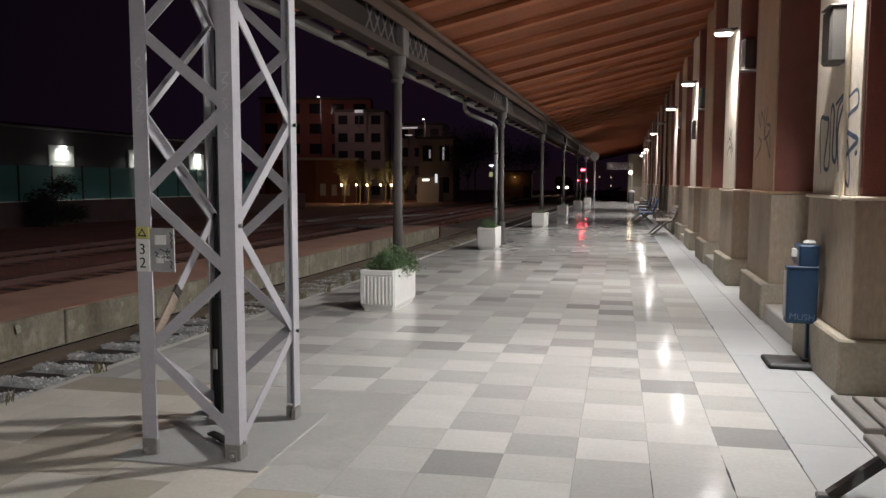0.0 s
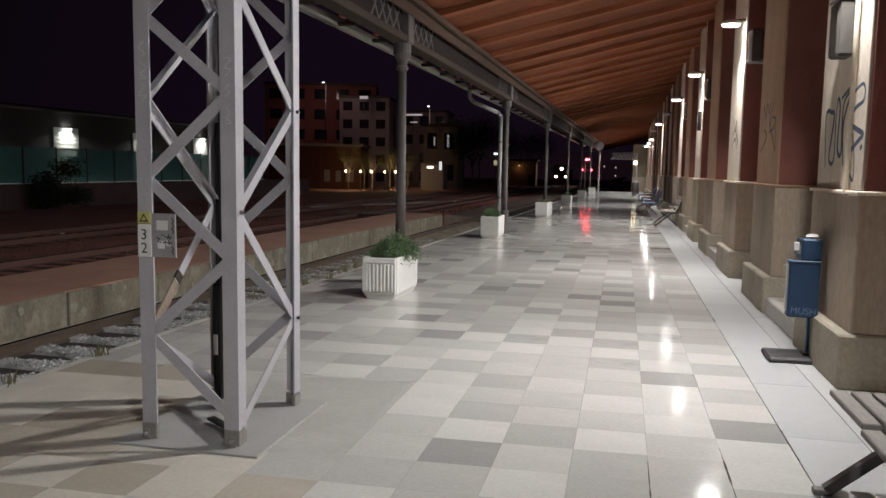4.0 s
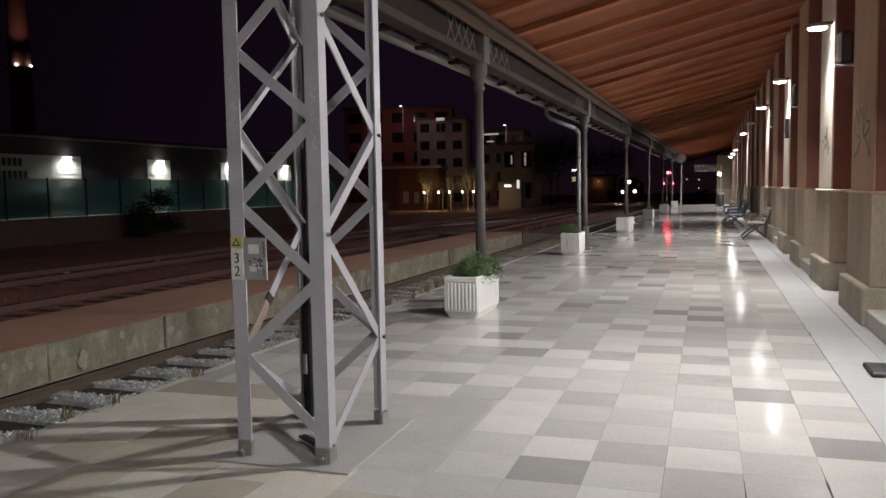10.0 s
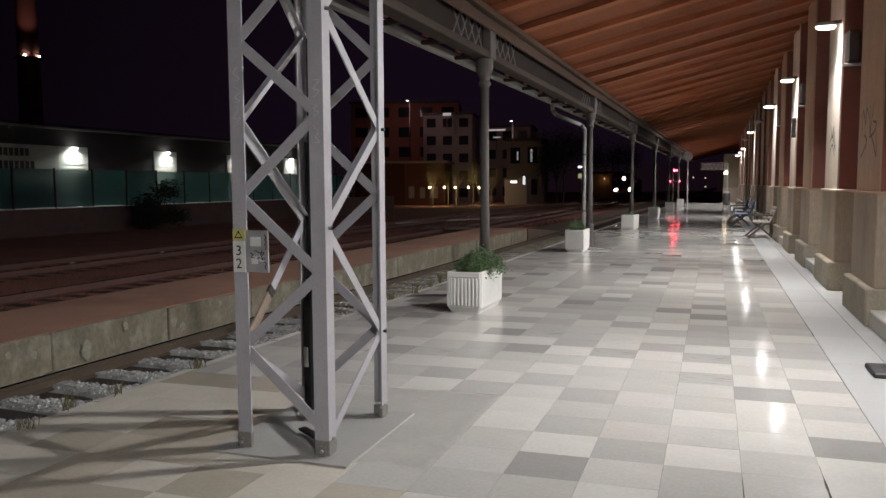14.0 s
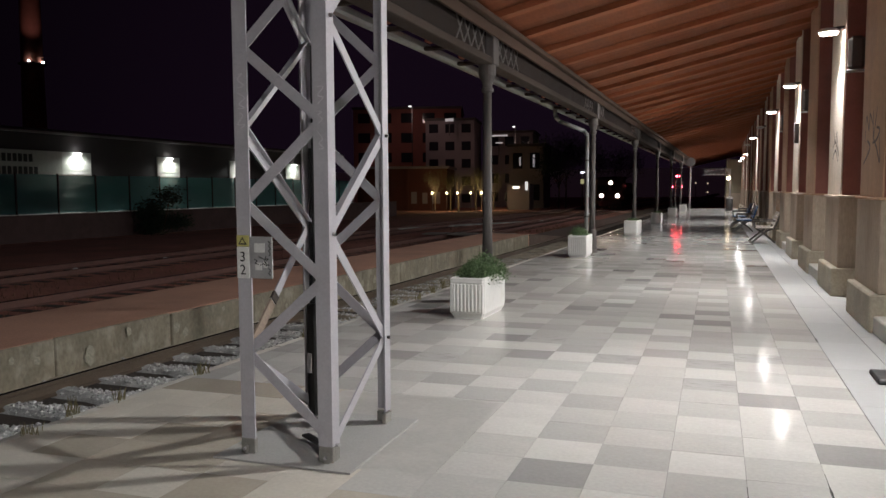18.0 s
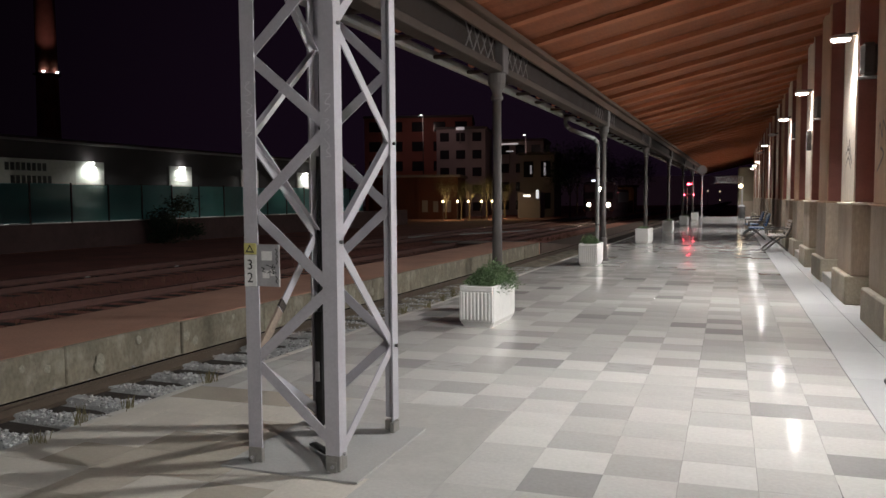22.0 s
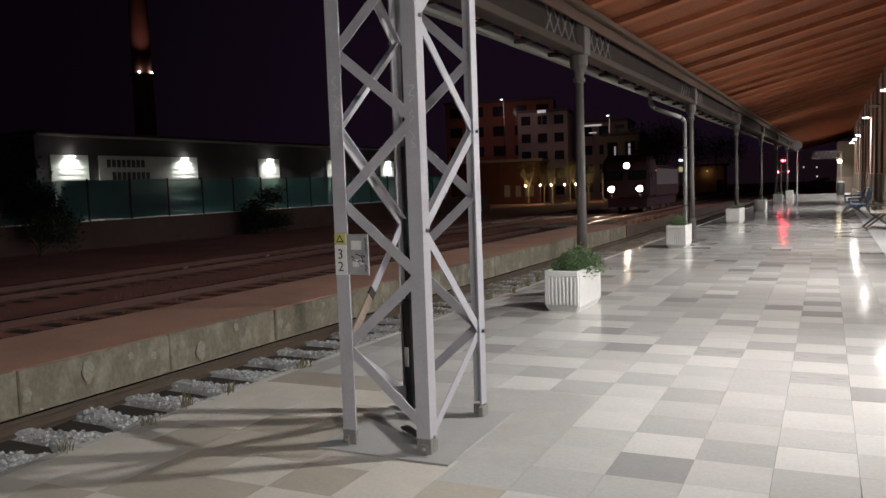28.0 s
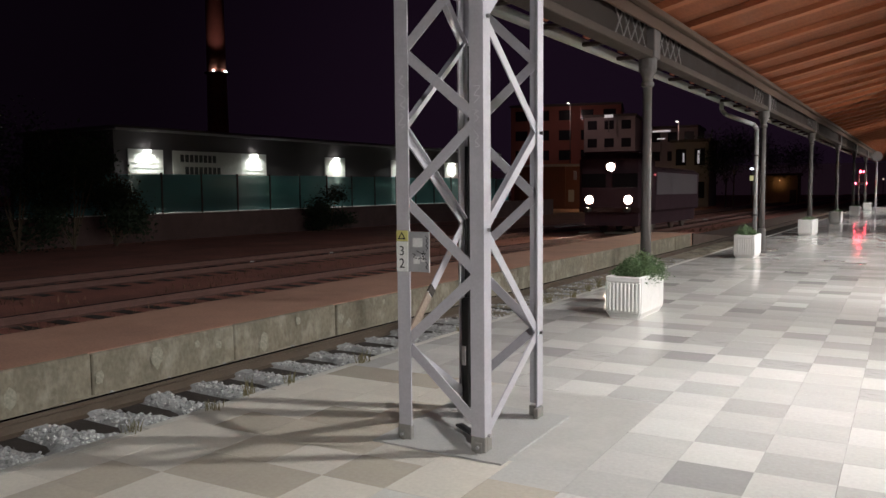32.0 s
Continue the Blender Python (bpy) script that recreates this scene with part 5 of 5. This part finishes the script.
# chimney
ch = thing("chimney_stack", pose(-114, 101, -1.2), "tall brick chimney lit by two small floodlights", "chimney")
smooth(part("shaft", lathe([(2.1, 0), (1.75, 25), (1.45, 60)], 28), M_BRICK, ch))
part("ring_gallery", lathe([(1.75, 24.6), (2.2, 24.6), (2.2, 24.8), (1.75, 24.8)], 28), M_IRON, ch)
for sx, sy in ((1.2, -1.75), (2.05, 0.35)):
    part("floodlight", boxes((sx - 0.16, sx + 0.16, sy - 0.16, sy + 0.16, 24.8, 25.08), bevel=0.04), M_COOL, ch, "small glowing floodlight")
    L = bpy.data.lights.new("flood_light", "SPOT")
    L.energy, L.color, L.spot_size, L.spot_blend, L.shadow_soft_size = 380.0, (1.0, 0.72, 0.7), radians(50), 0.6, 0.2
    new("flood_light", L).matrix_basis = look((-114 + sx * 1.15 + 5, 101 + sy * 1.15 - 5, 22.8), (-114, 101, 36.8))


# ---- town behind the yard ----
def block(name, m, w, d, h, storeys, cols, label, mat, lit=()):
    o = thing(name, m, label, "building")
    part("wall", boxes((-w / 2, w / 2, 0, d, 0, h)), mat, o)
    part("roof", boxes((-w / 2 - 0.2, w / 2 + 0.2, -0.2, d + 0.2, h, h + 0.35)), M_ROOF, o)
    sh, cw = h / storeys, w / cols
    for r in range(storeys):
        for c in range(cols):
            x, z = -w / 2 + cw * (c + 0.5), sh * (r + 0.3)
            p = part("window", boxes((x - cw * 0.28, x + cw * 0.28, -0.06, -0.002, z, z + sh * 0.5)), M_WINLIT if (r, c) in lit else M_GLASS, o)
            part("sill", boxes((x - cw * 0.32, x + cw * 0.32, -0.14, -0.062, z - 0.1, z - 0.002)), mat, p)
    return o


M_TOWN = material("reddish_town_render", (0.24, 0.09, 0.075), rough=0.9, var=0.2, scale=0.4, bump=0)
M_SHED = material("dark_oxide_red_boards", (0.1, 0.032, 0.026), rough=0.9, var=0.3, scale=0.8, bump=0.2)
M_TOWN2 = material("pale_town_render", (0.24, 0.2, 0.21), rough=0.9, var=0.2, scale=0.4, bump=0)
TZ = -1.0
block("apartment_block", pose(-46, 106, TZ, 0, 0, 18), 16, 12, 14.5, 5, 5, "reddish apartment block beyond the railway yard", M_TOWN)
block("apartment_block", pose(-38.5, 104, TZ, 0, 0, 12), 7, 9, 12.4, 5, 3, "pale narrow apartment block beyond the yard", M_TOWN2)
block("apartment_block", pose(-32, 112, TZ, 0, 0, 8), 7, 9, 11.0, 4, 3, "pale apartment block with a lit roof sign", M_TOWN2)
town_house = block("townhouse", pose(-25.2, 96, TZ, 0, 0, 6), 4.4, 7, 8.0, 2, 2, "grey townhouse behind the lit garden", M_TOWN2, {(0, 0)})
for x, w, z0, z1 in ((-0.78, 0.1, 5.6, 6.7), (0.98, 0.13, 5.4, 7.0)):
    part("lit_curtain", boxes((x - w, x + w, -0.075, -0.061, z0, z1)), glow("curtain_glow", (0.95, 0.9, 1.0), 0.16), town_house, "glowing gap between curtains")
for x, y, z, w, hh in ((-38.2, 103, 11.4, 1.2, 0.4), (-30.9, 103, 9.0, 2.4, 0.22), (-30.9, 103, 8.0, 1.0, 0.16)):
    s = thing("roof_sign", pose(x, y, z), "small glowing roof sign on a far building", "sign", group="roof signs")
    part("panel", boxes((-w / 2, w / 2, -0.1, 0.1, -hh / 2, hh / 2), bevel=0.02), glow("roof_sign_glow", (0.95, 0.9, 0.95), 0.22), s)
    part("stand", boxes((-0.06, 0.06, -0.06, 0.06, -2.2, -hh / 2)), M_IRON, s)
shed = thing("goods_shed", pose(-38.5, 88, TZ, 0, 0, 14), "long red goods shed with a pale roof edge", "building")
part("wall", boxes((-6, 5.2, 0, 9, 0, 5.2)), M_SHED, shed)
part("roof", boxes((-6.3, 5.5, -0.3, 9.3, 5.2, 5.5)), M_TOWN2, shed)
part("base_course", boxes((-6.02, 5.22, -0.05, -0.003, 0, 2.4)), M_SHED, shed)
for i in range(4):
    part("pier", boxes((-5.6 + i * 2.8, -5.2 + i * 2.8, -0.16, -0.052, 0, 5.2)), M_SHED, shed)


for i, (x, w) in enumerate(((1.1, 0.7), (2.6, 0.9), (3.9, 0.95))):
    part("door", boxes((x - w / 2, x + w / 2, -0.09, -0.0525, 0.9, 2.35 - 0.1 * (i % 2))), M_TOWN2, shed, "pale boarded door")


def tree(m, seed, h, spread, label, n=900, low=0.6, leaf=None, size=1.0):
    r = random.Random(seed)
    o = thing("tree", m, label, "tree", group="trees")
    bm = bmesh.new()
    rod(bm, (0, 0, 0), (0.05, 0, h * 0.75 * min(low, 0.6)), 0.1, 0.06, seg=8)
    tips = []
    for i in range(7):
        a = i * 0.9 + r.random()
        tip = (math.cos(a) * spread * r.uniform(0.4, 0.8), math.sin(a) * spread * r.uniform(0.4, 0.8), h * r.uniform(low, 0.9))
        rod(bm, (0.02, 0, h * r.uniform(0.5, 0.75) * min(low, 0.6)), tip, 0.04, 0.012, seg=6)
        tips.append(tip)
    part("trunk", bm, M_BARK, o)
    vs, fs = [], []
    for i in range(n):
        t = r.choice(tips)
        p = Vector(t) + Vector((r.gauss(0, spread * 0.26), r.gauss(0, spread * 0.26), r.gauss(0.1, h * 0.1)))
        d = Vector((r.gauss(0, 1), r.gauss(0, 1), r.gauss(0, 1))).normalized()
        q = d.orthogonal().normalized()
        s = r.uniform(0.07, 0.16) * spread * 0.6 * size
        k = len(vs)
        vs += [p, p + d * s * 0.5 + q * s * 0.3, p + d * s, p + d * s * 0.5 - q * s * 0.3]
        fs.append((k, k + 1, k + 2, k + 3))
    me = bpy.data.meshes.new("crown")
    me.from_pydata([tuple(q) for q in vs], [], fs)
    me.materials.append(leaf or M_TREELEAF)
    c = new("crown", me)
    c.parent = o
    return o


for i, (x, y) in enumerate(((-33.2, 84.5), (-31.8, 86), (-30.4, 85), (-28.6, 86), (-27.4, 84.5), (-26.4, 86))):
    tree(pose(x, y, TZ, 0, 0, 40 * i), 20 + i, 5.2 - 0.4 * (i % 3), 1.3, "young garden tree lit from below by warm uplights")
for i, (x, y) in enumerate(((-33.0, 83.2), (-31.2, 83.2), (-29.9, 83.2), (-28.3, 83.2), (-27.0, 83.2), (-26.2, 83.4))):
    u = thing("garden_uplight", pose(x, y, TZ), "small warm garden uplight below the trees", "lamp", group="garden uplights")
    part("stake", rod(bmesh.new(), (0, 0, 0), (0, 0, 2.1), 0.04), M_IRON, u)
    part("lens", lathe([(0.05, 2.1), (0.1, 2.15), (0.1, 2.3), (0.04, 2.36)], 12), M_WARM, u, "glowing lens")
    L = bpy.data.lights.new("uplight", "POINT")
    L.energy, L.color, L.shadow_soft_size = 55.0, (1.0, 0.78, 0.4), 0.3
    new("uplight", L).location = (x, y + 0.5, TZ + 2.5)
for i, (x, y, h) in enumerate(((-26.8, 16.6, 3.8), (-26.9, 18.4, 2.7), (-27.0, 31.2, 1.9), (-26.6, 14.4, 4.4), (-26.8, 12.0, 4.6), (-26.6, 9.8, 4.2))):
    tree(pose(x, y, -0.75 if x > -28 else FZ - 0.12, 0, 0, 33 * i), 60 + i, h + 0.4, 1.25, "dark bushy shrub by the green fence", 5200, low=0.12, leaf=M_DARKLEAF, size=1.5)
for i, (x, y, h) in enumerate(((-17.6, 92, 8), (-18.0, 98, 9), (-15.5, 104, 8.5), (-22.5, 104, 9), (-13.5, 118, 9))):
    tree(pose(x - 2.5, y, TZ, 0, 0, 50 * i), 80 + i, h, 2.6, "dark tree beyond the railway yard", 2600, leaf=M_DARKLEAF, size=1.2)

# lit shop front, street lamp and orange wall far up the line
shop = thing("kiosk", pose(-24.3, 88, TZ), "small kiosk with lit sign and shop window", "kiosk")
part("wall", boxes((-1.1, 1.6, 0, 2, 0, 3.2), bevel=0.03), M_TOWN2, shop)
part("lit_window", boxes((-0.4, 0.4, -0.04, -0.002, 2.7, 2.95)), glow("kiosk_window", (1.0, 0.95, 0.85), 1.6), shop)
part("lit_window", boxes((1.1, 1.4, -0.04, -0.002, 2.5, 3.5)), glow("kiosk_panel", (0.9, 0.95, 1.0), 0.6), shop)
pole = thing("street_lamp", pose(-16.9, 90, TZ), "distant street lamp with a pale blue lit panel", "street lamp")
smooth(part("pole", rod(bmesh.new(), (0, 0, 0), (0, 0, 4.4), 0.06, seg=10), M_IRON, pole))
part("lit_panel", boxes((-0.2, 0.2, -0.1, 0.1, 4.4, 4.62), bevel=0.04), glow("lamp_panel", (0.8, 0.85, 1.0), 2.0), pole)
part("lit_panel", boxes((-0.2, 0.2, -0.1, 0.1, 3.2, 3.75), bevel=0.04), glow("poster_panel", (0.8, 0.75, 0.4), 0.3), pole)
far_wall = thing("ochre_house", pose(-19.5, 128, TZ - 0.4, 0, 0, 5), "far ochre house with an added dim bulb", "building")
part("wall", boxes((-3, 2.2, 0, 5, 0, 4.6)), M_OCHRE, far_wall)
part("roof", boxes((-3.3, 2.5, -0.3, 5.3, 4.6, 4.9)), M_ROOF, far_wall)
part("door", boxes((0.9, 1.8, -0.05, -0.002, 0, 2.4)), M_DOOR, far_wall)
# Bulb, arm and point lamp are added; they stand in for the train's headlights.
part("wall_lamp_bulb", lathe([(0.05, 3.7), (0.12, 3.76), (0.1, 3.9)], 10), glow("small_bulb", (1.0, 0.6, 0.25), 0.6), far_wall, "added glowing bulb", m=pose(-0.5, -0.6, 0))
part("lamp_bracket", rod(bmesh.new(), (-0.5, 0, 3.9), (-0.5, -0.6, 3.9), 0.02), M_IRON, far_wall)
L = bpy.data.lights.new("house_light", "POINT")
L.energy, L.color, L.shadow_soft_size = 3.0, (1.0, 0.6, 0.25), 0.1
new("house_light", L).location = (-20.0, 127.2, TZ + 3.1)
for x, z in ((-7.3, 2.47), (-5.19, 2.37), (-5.16, 0.78)):
    dl = thing("distant_lamp", pose(x, 150, -1.4), "tiny distant lamp beyond the platform end", "lamp", group="distant lamps")
    smooth(part("pole", rod(bmesh.new(), (0, 0, 0), (0, 0, z + 1.4), 0.05, seg=8), M_IRON, dl))
    part("globe", lathe([(0.04, z + 1.4), (0.14, z + 1.46), (0.14, z + 1.6), (0.05, z + 1.66)], 10), M_DIMGLOBE, dl, "small glowing globe")
# Lamp heads at three far bright points; their poles and arms are added.
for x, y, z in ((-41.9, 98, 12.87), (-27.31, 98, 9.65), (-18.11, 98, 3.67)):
    sl = thing("street_lamp", pose(x, y, TZ), "far lamp head on an added tall pole", "street lamp", group="town street lamps")
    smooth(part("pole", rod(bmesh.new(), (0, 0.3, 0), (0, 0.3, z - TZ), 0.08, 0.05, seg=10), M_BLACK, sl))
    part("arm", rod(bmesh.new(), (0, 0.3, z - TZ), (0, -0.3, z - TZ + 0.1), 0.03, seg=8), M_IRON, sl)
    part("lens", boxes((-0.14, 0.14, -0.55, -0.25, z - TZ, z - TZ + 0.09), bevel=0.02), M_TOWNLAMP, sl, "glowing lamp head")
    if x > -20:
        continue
    # Spot added at the head and turned to the facades to brighten them.
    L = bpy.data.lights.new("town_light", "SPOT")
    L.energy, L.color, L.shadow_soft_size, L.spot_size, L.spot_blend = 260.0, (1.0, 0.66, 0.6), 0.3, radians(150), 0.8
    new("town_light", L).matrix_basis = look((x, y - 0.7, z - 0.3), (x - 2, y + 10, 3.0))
# Backdrop glows faintly: the haze at the horizon is put in as emission.
tagged(part("backdrop", boxes((-400, 300, 330, 340, -8, 10)), glow("far_night_haze", (0.36, 0.19, 0.3), 0.01)), "line of far buildings with night haze put in as a faint glow", "backdrop", kind="structure")


# weeds in the joints of the platform edge
def weed(m, seed, h, mat):
    r = random.Random(seed)
    o = thing("weed", m, "small dry weed growing at the platform edge", "weed", group="edge weeds")
    vs, fs = [], []
    for i in range(20):
        a = r.uniform(0, 6.28)
        ln, w = h * r.uniform(0.5, 1.0), 0.004
        bx, by = r.gauss(0, 0.03), r.gauss(0, 0.03)
        tx, ty = bx + math.cos(a) * ln * 0.4, by + math.sin(a) * ln * 0.4
        k = len(vs)
        vs += [(bx - w, by, -0.02), (bx + w, by, -0.02), ((bx + tx) / 2 + w, (by + ty) / 2, ln * 0.6), ((bx + tx) / 2 - w, (by + ty) / 2, ln * 0.6), (tx, ty, ln)]
        fs += [(k, k + 1, k + 2, k + 3), (k + 3, k + 2, k + 4)]
    me = bpy.data.meshes.new("tuft")
    me.from_pydata(vs, [], fs)
    me.materials.append(mat)
    b = new("tuft", me)
    b.parent = o


M_WEED = material("dull_weed_blade", (0.26, 0.23, 0.13), rough=0.8, var=0.3, island=0.3, bump=0)
rw = random.Random(31)
for i in range(26):
    y = 1.6 + i * 0.42 + rw.uniform(-0.2, 0.2)
    if rw.random() < 0.4:
        weed(pose(EDGE + rw.uniform(-0.06, 0.12), y, -0.005), 200 + i, rw.uniform(0.05, 0.16), M_WEED)


def motions():
    walk(TRAIN, [(t, LINE @ pose(0, 152.4 - 3.78 * t, 0)) for t in (0.0, 8.0, 16.0, 24.0, 32.0)])


motions()
